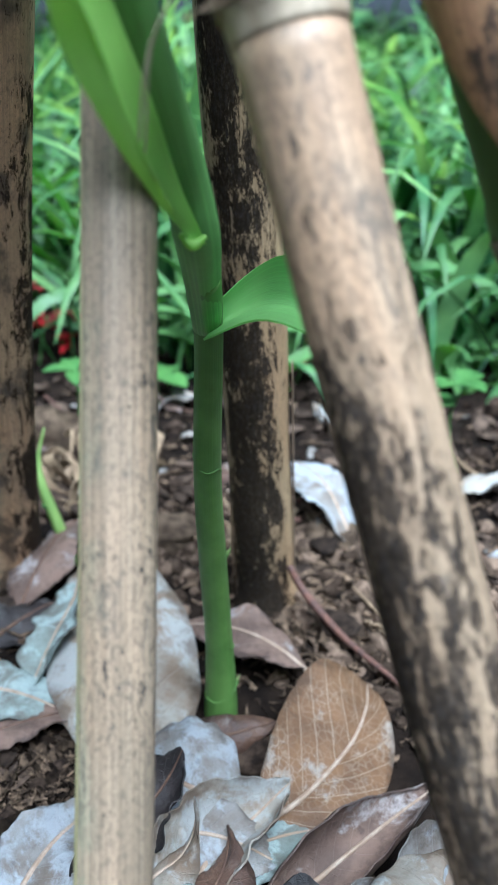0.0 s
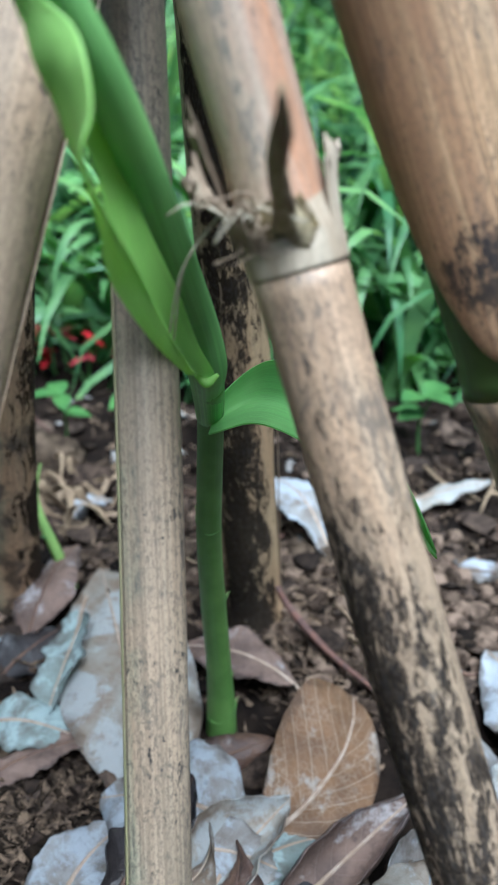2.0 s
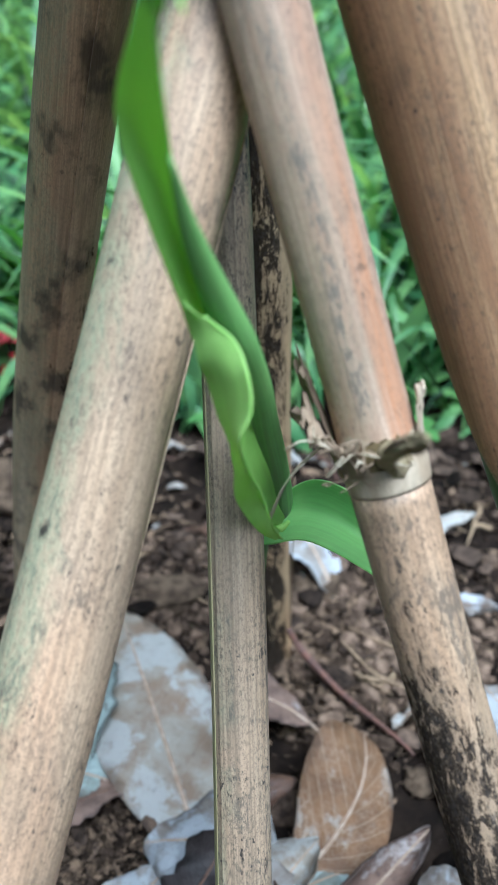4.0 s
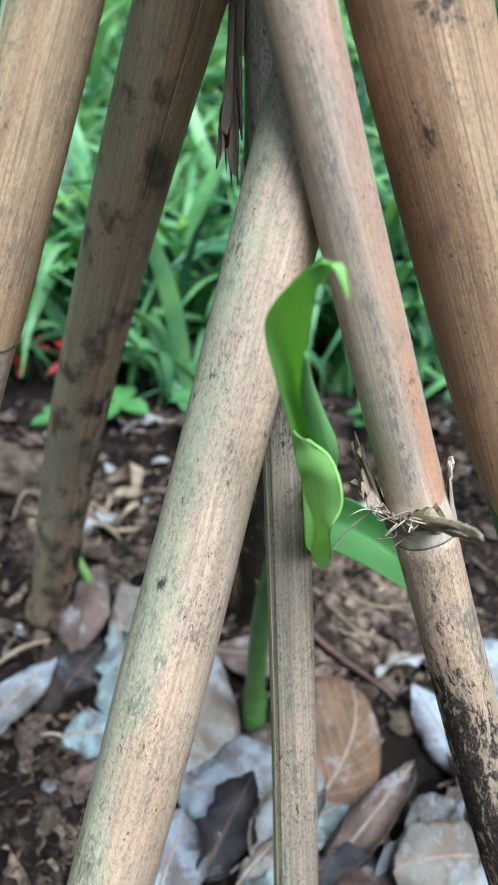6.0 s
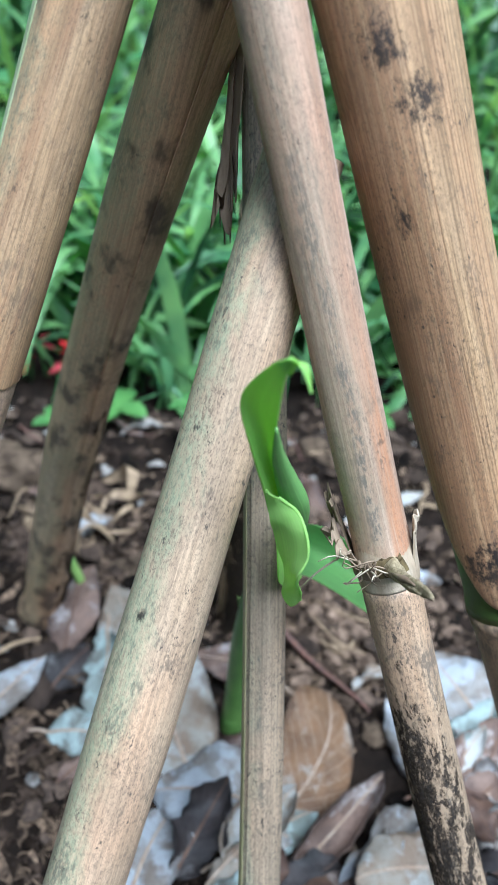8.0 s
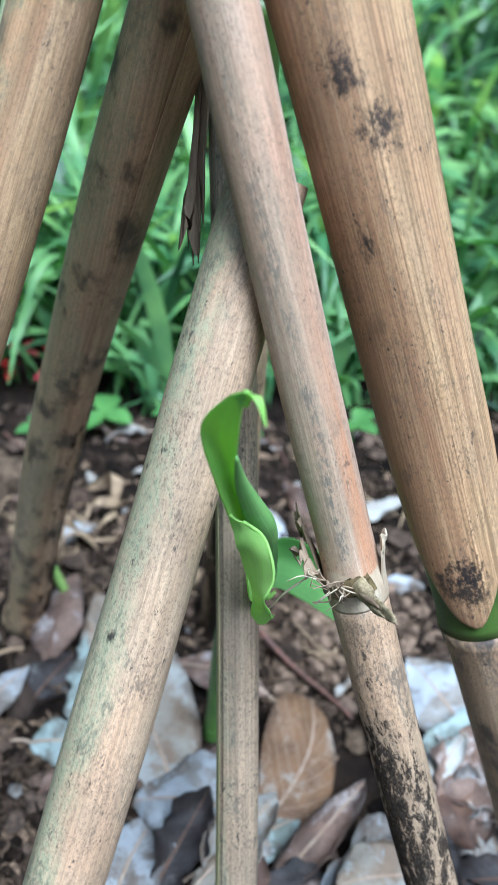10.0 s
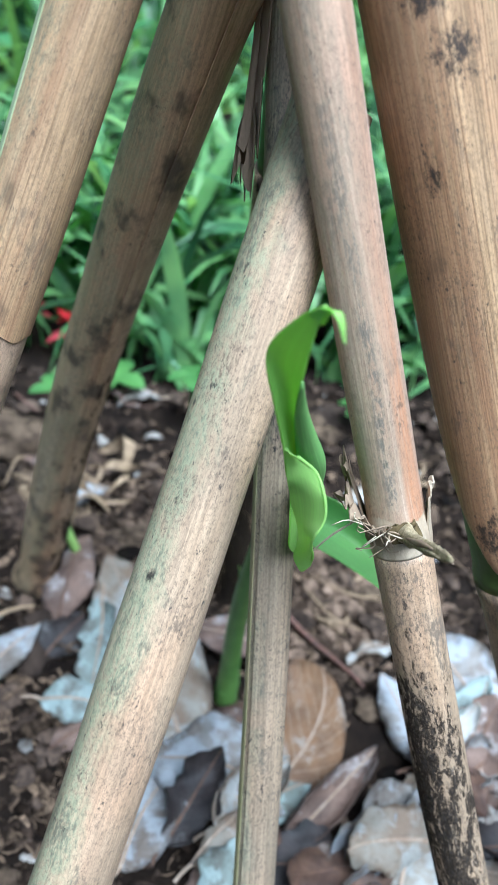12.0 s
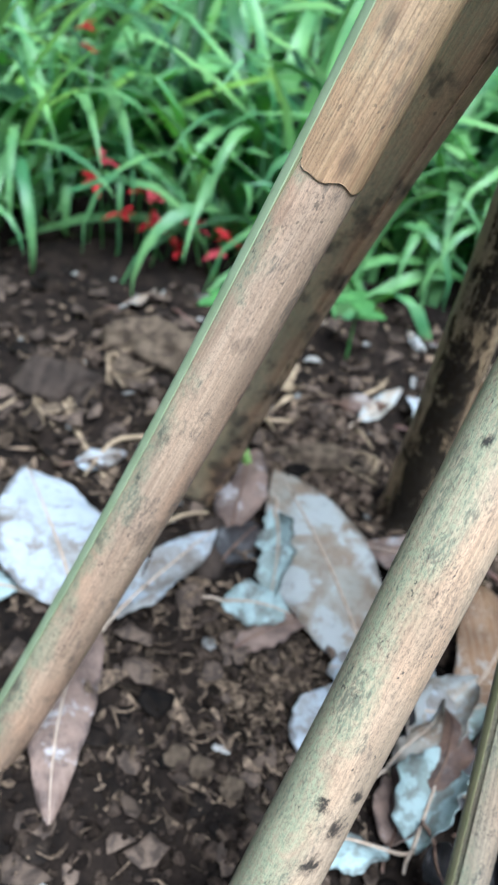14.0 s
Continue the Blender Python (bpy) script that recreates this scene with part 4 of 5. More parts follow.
# ---------- fallen leaves ----------
def fallen_leaf(base, end, width, material, label, rib=M_RIB_PALE, roll=0.0, arch=0.006, cup=0.25, curl=0.0, sway=0.0, ragged=0.03, stalk=0.012, seed=0, full=0.8, crease=0.15, rows=44, cols=17, wave=0.0018):
    """A dead leaf from base to end (world points). roll: turn about its length; cup: edges up; curl: the end rolls up; sway: sideways bow."""
    rng = np.random.default_rng(seed + 900)
    base, end = Vector(base), Vector(end)
    along = (end - base)
    length = along.length
    along.normalize()
    across = Vector((0, 0, 1)).cross(along).normalized()
    across = Matrix.Rotation(radians(roll), 3, along) @ across
    up = along.cross(across).normalized()
    ph = rng.uniform(0, 6.28, 8)
    twist, lift_by = rng.normal(0, 0.45), rng.uniform(0.3, 1.0)
    grid, spine = [], []
    for u in np.linspace(0, 1, rows):
        half = width / 2 * (math.sin(math.pi * min(1.0, 0.015 + u**full * 0.985)) ** 0.78) + 0.0004
        rise_u = arch * 4 * u * (1 - u) + curl * max(0.0, u - 0.55) ** 2 * 5 + 0.0016 * math.sin(5 * u + ph[0])
        bow = sway * 4 * u * (1 - u)
        mid = along * (u * length - abs(curl) * max(0.0, u - 0.7) ** 2 * 2.0) + up * rise_u + across * bow
        spine.append(tuple(mid))
        row = []
        for v in np.linspace(-1, 1, cols):
            edge = 1 + ragged * (math.sin(17 * u + ph[1] + 2 * (v > 0)) + 0.7 * math.sin(41 * u + ph[2] + 3 * (v > 0))) * abs(v) ** 3
            turn = v * cup * 1.9
            x = half * edge * (math.sin(turn) / (cup * 1.9) if abs(cup) > 1e-3 else v)
            h = half * (1 - math.cos(turn)) / (abs(cup) * 1.9) * (1 if cup > 0 else -1) if abs(cup) > 1e-3 else 0.0
            h += 0.0005 * math.sin(6.2832 * (u * 11 - abs(v) * 2.2)) * min(1.0, width / 0.04) * abs(v) ** 0.5
            h += crease * half * abs(v) + wave * math.sin(9 * u + 2.3 * v + ph[3]) * abs(v) + 0.6 * wave * math.sin(14 * u + 3 * (v > 0) + ph[6]) * v * v + 0.0008 * math.sin(23 * u - 3 * v + ph[4]) * abs(v)
            h += lift_by * half * 0.35 * max(0.0, math.sin(4.2 * u + ph[7] + 2.0 * (v > 0))) * abs(v) ** 4
            turned = twist * (u - 0.5)
            row.append(tuple(mid + across * (x * math.cos(turned) - h * math.sin(turned)) + up * (h * math.cos(turned) + x * math.sin(turned))))
        grid.append(row)
    ob = thing("fallen_leaf", base, label, "leaf", "dead leaves on the ground")
    blade = part("blade", sheet(np.array(grid), 0.0006), material, ob)
    sp = np.array(spine) - np.array(up) * 0.0001
    part("midrib", tube(sp + np.array(up) * 0.0005, np.linspace(0.0011, 0.0003, rows) * min(1.2, 0.5 + width / 0.06), 7), rib, blade)
    if stalk:
        back = [(-along * stalk + up * 0.002 * math.sin(ph[5])), (-along * stalk * 0.5 + across * 0.001), sp[0] + np.array(up) * 0.0005]
        part("stalk", tube(spline([tuple(p) for p in back], 8), np.linspace(0.0009, 0.0011, 8), 7), rib, ob)
    return ob


def on_ground(x, y, lift=0.004):
    return (x, y, rise(x, y) + lift)


LEFT_EDGE = spline([(0.0090, 0.2110, 0.0055), (0.0122, 0.2280, 0.0194), (0.0149, 0.2450, 0.0214), (0.0203, 0.2640, 0.0215), (0.0298, 0.2800, 0.0238), (0.0425, 0.2860, 0.0150), (0.0516, 0.2885, 0.0055)], 44)
RIB_LINE = spline([(0.0090, 0.2110, 0.0050), (0.0198, 0.2152, 0.0065), (0.0313, 0.2279, 0.0078), (0.0442, 0.2496, 0.0085), (0.0504, 0.2705, 0.0078), (0.0516, 0.2886, 0.0050)], 44)
RIGHT_EDGE = spline([(0.0092, 0.2108, 0.0045), (0.0200, 0.2080, 0.0020), (0.0340, 0.2090, 0.0015), (0.0510, 0.2210, 0.0015), (0.0577, 0.2347, 0.0015), (0.0615, 0.2530, 0.0025), (0.0605, 0.2700, 0.0040), (0.0570, 0.2820, 0.0050), (0.0520, 0.2888, 0.0045)], 44)
tilted = thing("fallen_leaf", (0.009, 0.211, 0.005), "large tan-brown dead leaf with a pale midrib, standing tilted", "leaf", "dead leaves on the ground")
leaf_rows = []
for k in range(44):
    row = []
    for v in np.linspace(-1, 1, 21):
        side_edge = LEFT_EDGE[k] if v < 0 else RIGHT_EDGE[k]
        bulge = 0.0022 * math.sin(math.pi * k / 43) * 4 * abs(v) * (1 - abs(v)) + 0.0004 * math.sin(6.2832 * (k / 43 * 9 - abs(v) * 2.0))
        row.append(RIB_LINE[k] * (1 - abs(v)) + side_edge * abs(v) + np.array((-0.2, -0.55, 0.8)) * bulge)
    leaf_rows.append(row)
tilted_blade = part("blade", sheet(np.array(leaf_rows) - np.array((0.009, 0.211, 0.005)), 0.0006), M_LEAF_BROWN, tilted)
part("midrib", tube(RIB_LINE - np.array((0.009, 0.211, 0.005)) + np.array((-0.0002, -0.0005, 0.0007)), np.linspace(0.0013, 0.0004, 44), 8), M_RIB_PALE, tilted_blade)
fallen_leaf(on_ground(-0.034, 0.232, 0.004), on_ground(-0.089, 0.378, 0.004), 0.068, M_LEAF_PALE, "long pale grey dead leaf with brown base beside the shoot", roll=-8, arch=0.016, cup=-0.3, seed=2, full=0.7, ragged=0.012, crease=0.05)
fallen_leaf(on_ground(0.024, 0.292, 0.008), on_ground(-0.036, 0.320, 0.008), 0.030, M_LEAF_PINK, "pale pinkish dead leaf arching behind the shoot", roll=-6, arch=0.010, cup=-0.3, seed=3)
fallen_leaf(on_ground(-0.033, 0.236, 0.006), on_ground(0.014, 0.258, 0.009), 0.030, M_LEAF_RUST, "dark rusty brown leaf curled across the litter", M_RIB_DARK, roll=30, arch=0.004, cup=-0.75, seed=4)
fallen_leaf(on_ground(0.004, 0.214, 0.006), on_ground(-0.056, 0.224, 0.010), 0.064, M_LEAF_WHITE, "whitened dead leaf with a dark hole at its edge", roll=-6, arch=0.010, cup=-0.32, seed=5, full=0.75, ragged=0.05)
fallen_leaf(on_ground(-0.044, 0.176, 0.012), on_ground(-0.016, 0.222, 0.019), 0.030, M_LEAF_DARK, "small blackish leaf on a white one", M_RIB_DARK, roll=14, arch=0.004, cup=0.5, curl=0.02, ragged=0.11, wave=0.004, seed=6)
fallen_leaf(on_ground(0.012, 0.172, 0.006), on_ground(0.074, 0.230, 0.012), 0.040, M_LEAF_PINK, "rolled brown leaf with pale inner face", M_RIB_PALE, roll=18, arch=0.004, cup=1.05, seed=7, ragged=0.05, wave=0.003, crease=0.0)
fallen_leaf(on_ground(-0.018, 0.188, 0.003), on_ground(0.036, 0.214, 0.004), 0.032, M_LEAF_TEAL, "pale greenish grey leaf under brown leaves", roll=5, arch=0.006, cup=-0.2, seed=8)
fallen_leaf(on_ground(-0.090, 0.332, 0.013), on_ground(-0.091, 0.258, 0.004), 0.024, M_LEAF_TEAL, "torn narrow greenish grey leaf", roll=24, arch=0.005, cup=0.3, sway=0.006, ragged=0.16, seed=9)
fallen_leaf(on_ground(-0.177, 0.243, 0.005), on_ground(-0.126, 0.314, 0.011), 0.036, M_LEAF_WHITE, "bluish white dead leaf lying on soil", roll=-12, arch=0.005, cup=-0.2, seed=10, ragged=0.03)
fallen_leaf(on_ground(-0.116, 0.320, 0.004), on_ground(-0.103, 0.386, 0.013), 0.036, M_LEAF_PINK, "pinkish brown dead leaf against the dark cane", M_RIB_DARK, roll=-14, arch=0.010, cup=-0.4, seed=11)
fallen_leaf(on_ground(-0.118, 0.262, 0.006), on_ground(-0.066, 0.256, 0.004), 0.028, M_LEAF_TEAL, "pale grey-green leaf half sunk in litter", roll=10, arch=0.006, cup=-0.3, ragged=0.06, seed=12)
fallen_leaf(on_ground(-0.108, 0.232, 0.003), on_ground(-0.060, 0.258, 0.008), 0.020, M_LEAF_PINK, "pinkish grey leaf fragment in the litter", M_RIB_DARK, roll=-10, cup=-0.4, ragged=0.12, seed=13)
fallen_leaf(on_ground(0.046, 0.395, 0.003), on_ground(0.008, 0.462, 0.014), 0.038, M_LEAF_WHITE, "white weathered leaf behind the blackened cane", roll=12, arch=0.008, cup=-0.3, seed=14)
fallen_leaf(on_ground(-0.200, 0.246, 0.008), on_ground(-0.252, 0.345, 0.012), 0.070, M_LEAF_WHITE, "broad white dead leaf lying flat", roll=6, arch=0.008, cup=-0.15, seed=15, ragged=0.015)
fallen_leaf(on_ground(-0.190, 0.236, 0.006), on_ground(-0.188, 0.128, 0.004), 0.034, M_LEAF_PINK, "greyish pink leaf under the side cane", roll=-8, arch=0.008, cup=-0.25, sway=-0.006, seed=16)
fallen_leaf(on_ground(0.150, 0.238, 0.006), on_ground(0.120, 0.318, 0.008), 0.052, M_LEAF_WHITE, "white dead leaf beside the thick cane", roll=-6, arch=0.008, cup=-0.2, seed=17)
fallen_leaf(on_ground(0.106, 0.222, 0.006), on_ground(0.084, 0.276, 0.018), 0.040, M_LEAF_WHITE, "white curled leaf beside the mouldy cane", roll=-24, cup=-0.8, arch=0.008, seed=18, ragged=0.05)
fallen_leaf(on_ground(0.142, 0.150, 0.006), on_ground(0.092, 0.214, 0.008), 0.040, M_LEAF_WHITE, "bluish white leaf among brown ones", M_RIB_DARK, roll=-16, cup=-0.3, arch=0.008, seed=19)
fallen_leaf(on_ground(0.048, 0.150, 0.006), on_ground(0.100, 0.206, 0.012), 0.040, M_LEAF_WHITE, "pale leaf edged with brown, curled", M_RIB_DARK, roll=-20, wave=0.004, cup=1.0, arch=0.01, seed=20)
fallen_leaf(on_ground(0.030, 0.140, 0.010), on_ground(0.082, 0.186, 0.016), 0.032, M_LEAF_WHITE, "crumpled white leaf on the litter", M_RIB_DARK, roll=-14, wave=0.004, cup=0.85, arch=0.008, seed=21)
fallen_leaf(on_ground(-0.028, 0.132, 0.006), on_ground(-0.008, 0.186, 0.014), 0.030, M_LEAF_PINK, "small cupped pinkish brown leaf", M_RIB_DARK, roll=-20, cup=0.45, arch=-0.003, seed=22)
fallen_leaf(on_ground(-0.020, 0.200, 0.012), on_ground(0.024, 0.196, 0.008), 0.026, M_LEAF_WHITE, "small white leaf among brown leaves", roll=8, cup=-0.3, seed=23)
fallen_leaf(on_ground(-0.066, 0.168, 0.005), on_ground(-0.044, 0.215, 0.008), 0.040, M_LEAF_WHITE, "whitened leaf fragment under a dark leaf", roll=-6, cup=-0.2, seed=24)
fallen_leaf(on_ground(0.012, 0.110, 0.006), on_ground(0.050, 0.160, 0.010), 0.036, M_LEAF_DARK, "dark brown leaf between the canes", M_RIB_DARK, roll=10, cup=-0.4, seed=25)
fallen_leaf(on_ground(0.090, 0.120, 0.006), on_ground(0.135, 0.170, 0.010), 0.040, M_LEAF_RUST, "dark brown curled leaf beside a cane foot", M_RIB_DARK, roll=-14, cup=-0.5, seed=26)
fallen_leaf(on_ground(0.170, 0.170, 0.006), on_ground(0.200, 0.260, 0.008), 0.050, M_LEAF_TEAL, "grey leaf behind the thick cane", roll=10, cup=-0.3, seed=27)
fallen_leaf(on_ground(0.105, 0.305, 0.004), on_ground(0.066, 0.290, 0.010), 0.018, M_LEAF_PALE, "narrow pale leaf edge on the litter", M_RIB_DARK, roll=30, cup=-0.3, seed=28)
fallen_leaf(on_ground(-0.235, 0.255, 0.003), on_ground(-0.285, 0.250, 0.004), 0.032, M_LEAF_TEAL, "pale green-grey leaf at the litter's edge", roll=10, cup=-0.25, seed=29)
fallen_leaf(on_ground(0.085, 0.440, 0.004), on_ground(0.150, 0.470, 0.010), 0.026, M_LEAF_PALE, "pale curled leaf on bare soil near the grass", roll=-14, cup=-0.5, seed=30)
fallen_leaf(on_ground(-0.028, 0.440, 0.004), on_ground(0.004, 0.470, 0.012), 0.018, M_LEAF_PALE, "small pale dry leaf on bare soil", roll=14, cup=-0.5, seed=31)
fallen_leaf(on_ground(-0.060, 0.560, 0.004), on_ground(-0.095, 0.545, 0.008), 0.018, M_LEAF_WHITE, "small whitish leaf near the grass", roll=8, cup=-0.4, seed=32)
fallen_leaf(on_ground(-0.118, 0.425, 0.004), on_ground(-0.095, 0.440, 0.009), 0.016, M_LEAF_WHITE, "small white leaf scrap on soil", roll=8, cup=-0.4, ragged=0.1, seed=33)
crowd = np.random.default_rng(77)
for k in range(54):
    x, y = crowd.uniform(-0.03, 0.19), crowd.uniform(0.085, 0.255)
    if x < 0.085 and y > 0.165:
        x, y = x + 0.09, y - 0.03
    a, long = crowd.uniform(0, 6.28), crowd.uniform(0.04, 0.075)
    lift = crowd.uniform(0.003, 0.020)
    tone = (M_LEAF_WHITE, M_LEAF_RUST, M_LEAF_PALE, M_LEAF_DARK, M_LEAF_TEAL, M_LEAF_PINK, M_LEAF_RUST, M_LEAF_PALE)[int(crowd.integers(8))]
    words = {M_LEAF_WHITE: "whitened", M_LEAF_RUST: "rusty brown", M_LEAF_PINK: "pinkish brown", M_LEAF_DARK: "blackish", M_LEAF_TEAL: "greenish grey", M_LEAF_PALE: "pale grey"}[tone]
    fallen_leaf(on_ground(x, y, lift), on_ground(x + long * math.cos(a), y + long * math.sin(a), lift + crowd.uniform(-0.002, 0.016)), long * crowd.uniform(0.45, 0.72), tone, words + " dead leaf, curled, among the thick litter", M_RIB_DARK if tone in (M_LEAF_RUST, M_LEAF_DARK, M_LEAF_PINK) else M_RIB_PALE, roll=crowd.normal(0, 22), arch=crowd.uniform(-0.002, 0.014), wave=0.0030, cup=crowd.choice((-1, 1, -1)) * crowd.uniform(0.35, 1.0), curl=crowd.uniform(0, 0.02), sway=crowd.normal(0, 0.004), ragged=crowd.uniform(0.03, 0.12), seed=100 + k)
fallen_leaf(on_ground(-0.120, 0.295, 0.003), on_ground(-0.100, 0.325, 0.006), 0.030, M_LEAF_DARK, "blackish rotten leaf in the hollow", M_RIB_DARK, roll=12, cup=-0.3, seed=34)


# ---------- other bits on the ground ----------
def clod(at, size, material, label, category, seed, squash=(1, 1, 0.6)):
    v, f = crumb(np.random.default_rng(seed), 1.0)
    bm = bmesh.new()
    bmesh.ops.create_icosphere(bm, subdivisions=4, radius=1.0)
    off = Vector((seed * 3.1, seed * 1.7, 0.0))
    v = np.array([tuple(p.co * (1 + 0.32 * noise.fractal(p.co * 1.4 + off, 0.8, 2.1, 5))) for p in bm.verts]) * squash * size
    f = [tuple(q.index for q in face.verts) for face in bm.faces]
    bm.free()
    ob = new("soil_clod", mesh_of("soil_clod", v, f, material))
    ob.location = at
    return tagged(ob, label, category)


clod(on_ground(-0.165, 0.490, 0.006), 0.028, M_PALECLOD, "pale brown dry clod of earth before the grass", "clod", 1, (1.3, 0.8, 0.7))
clod(on_ground(-0.200, 0.505, 0.006), 0.026, M_PALECLOD, "pale dry clod of earth on dark soil", "clod", 2, (1.2, 0.8, 0.6))
clod(on_ground(-0.082, 0.216, -0.002), 0.010, M_PALECLOD, "fibrous pale brown clod in the litter", "clod", 3, (1.2, 1.0, 0.6))
clod(on_ground(0.078, 0.262, 0.002), 0.009, M_PALECLOD, "small crusted clod beside a leaf", "clod", 4)
clod(on_ground(-0.120, 0.164, 0.002), 0.006, M_PALECLOD, "small pale crumb on dark soil", "clod", 5)
clod(on_ground(-0.133, 0.168, 0.002), 0.007, M_PALECLOD, "pale brown crumb on dark soil", "clod", 6)
clod(on_ground(-0.104, 0.155, 0.002), 0.006, M_PALECLOD, "pale brown crumb on dark soil", "clod", 7)
clod(on_ground(-0.126, 0.306, 0.000), 0.018, M_BARK, "dark rotten piece of bark", "bark", 8, (0.9, 1.3, 0.5))
clod(on_ground(-0.060, 0.395, 0.002), 0.018, M_PALECLOD, "brown crusted clod on soil", "clod", 9, (1.5, 0.8, 0.5))
clod(on_ground(0.036, 0.405, 0.001), 0.014, M_PALECLOD, "brown clod behind the blackened cane", "clod", 10, (1.3, 0.9, 0.5))
clod(on_ground(-0.255, 0.440, 0.002), 0.030, M_BARK, "black lump of rotten wood on soil", "bark", 11, (1.1, 0.8, 0.6))
clod(on_ground(0.015, 0.250, 0.000), 0.012, M_CLOD, "reddish soil lump at the shoot's foot", "clod", 12, (2.0, 1.0, 0.5))


def twig(points, radii, material, label, name="twig", category="twig"):
    at = np.array(points[0])
    ob = new(name, mesh_of(name, *tube(spline(points, 24) - at, np.interp(np.linspace(0, 1, 24), np.linspace(0, 1, len(radii)), radii), 8, 0.12, 3)[:2], material))
    ob.location = points[0]
    return tagged(ob, label, category)


twig([(0.0130, 0.3450, 0.0270), (0.0220, 0.3380, 0.0160), (0.0420, 0.3150, 0.0085), (0.0680, 0.2860, 0.0070), (0.0760, 0.2760, 0.0050)], (0.0017, 0.0019, 0.0012, 0.0008), M_TWIG, "reddish dry twig leaning from the cane's foot")
twig([(-0.262, 0.452, 0.020), (-0.250, 0.428, 0.016), (-0.225, 0.385, 0.010), (-0.203, 0.354, 0.006)], (0.0022, 0.0017, 0.0018), M_STRAW, "pale broken stalk lying on soil")
twig([(-0.290, 0.400, 0.012), (-0.262, 0.440, 0.015), (-0.240, 0.460, 0.016)], (0.0012, 0.0014, 0.0010), M_STRAW, "thin dry stalk on soil")
twig([(-0.175, 0.300, 0.006), (-0.150, 0.322, 0.010), (-0.132, 0.330, 0.009)], (0.0012, 0.0014, 0.0010), M_STRAW, "thin pale stalk near the dark cane")
twig([(0.045, 0.350, 0.014), (0.062, 0.325, 0.013), (0.080, 0.318, 0.009)], (0.0007, 0.0007, 0.0005), M_STRAW, "thin curved straw on mulch")
twig([(0.050, 0.365, 0.012), (0.075, 0.345, 0.015), (0.102, 0.345, 0.011)], (0.0006, 0.0007, 0.0005), M_STRAW, "thin curved straw on mulch")
for k in range(18):
    fr = np.random.default_rng(70 + k)
    x, y = -0.115 + fr.normal(0, 0.018), 0.445 + fr.normal(0, 0.022)
    z = rise(x, y)
    a = fr.uniform(0, 6.28)
    pts = [(x, y, z + 0.002), (x + 0.012 * math.cos(a), y + 0.012 * math.sin(a), z + fr.uniform(0.008, 0.022)), (x + 0.024 * math.cos(a + 0.5), y + 0.02 * math.sin(a + 0.5), z + fr.uniform(0.004, 0.018)), (x + 0.034 * math.cos(a + 1.0), y + 0.026 * math.sin(a + 1.0), z + 0.002)]
    mid = spline(pts, 14)
    wide = np.array((-math.sin(a), math.cos(a), 0.5)) * fr.uniform(0.0012, 0.0060)
    g = np.array([[p + wide * v * math.sin(0.3 + 2.6 * i / 13) for v in (-1, -0.3, 0.3, 1)] for i, p in enumerate(mid)])
    ob = thing("dry_straw", pts[0], "curled strip of dry straw-coloured leaf on soil", "straw", "curled straw on the soil")
    part("strip", sheet(g - np.array(pts[0]), 0.0005), M_STRAW, ob)


# fibrous lumps of dry roots on the bare soil
lump_rng = np.random.default_rng(58)
for x, y, size in ((-0.152, 0.455, 0.020), (-0.118, 0.418, 0.015), (-0.205, 0.470, 0.022), (-0.250, 0.415, 0.018), (0.062, 0.330, 0.014), (0.090, 0.352, 0.016), (-0.030, 0.392, 0.016), (0.028, 0.425, 0.014)):
    lump = thing("root_clump", on_ground(x, y, 0.0), "clump of dry brown root fibres and earth on the soil", "roots", "root clumps on the soil")
    v, f = crumb(lump_rng, size)
    part("earth", (v * (1.1, 0.9, 0.5), f), M_PALECLOD, lump)
    for j in range(16):
        a, b = lump_rng.uniform(0, 6.28), lump_rng.uniform(0.2, 1.0)
        start = np.array((math.cos(a) * size * 0.6, math.sin(a) * size * 0.5, size * 0.3 * b))
        bend = np.array((math.cos(a + 1.2) * size, math.sin(a + 1.2) * size * 0.8, size * lump_rng.uniform(0.3, 0.9)))
        end = np.array((math.cos(a + 2.2) * size * 1.3, math.sin(a + 2.2) * size * 1.1, 0.002))
        part("fibre", tube(spline([start, (start + bend) * 0.6, end], 9), np.linspace(0.0009, 0.0004, 9) * lump_rng.uniform(0.6, 1.6), 5), M_STRAW if j % 3 else M_BARK, lump)


bits = np.random.default_rng(91)
for k in range(14):
    x, y = bits.uniform(-0.34, 0.22), bits.uniform(0.39, 0.57)
    a, long, z = bits.uniform(0, 6.28), bits.uniform(0.02, 0.07), rise(x, y) + 0.004
    twig([(x, y, z), (x + 0.5 * long * math.cos(a), y + 0.5 * long * math.sin(a), z + bits.uniform(0.001, 0.008)), (x + long * math.cos(a + 0.3), y + long * math.sin(a + 0.3), z)], (bits.uniform(0.0008, 0.002), bits.uniform(0.0008, 0.0018), 0.0006), M_STRAW if k % 3 else M_TWIG, "thin dry stalk lying on bare soil" if k % 3 else "thin reddish twig lying on bare soil")
for k in range(9):
    x, y = bits.uniform(-0.32, 0.24), bits.uniform(0.40, 0.58)
    clod(on_ground(x, y, 0.001), bits.uniform(0.008, 0.02), (M_PALECLOD, M_BARK, M_CLOD)[k % 3], ("pale brown clod on bare soil", "dark rotten lump on bare soil", "dark crumbly clod on bare soil")[k % 3], "clod", 40 + k, (1.3, 0.9, 0.55))
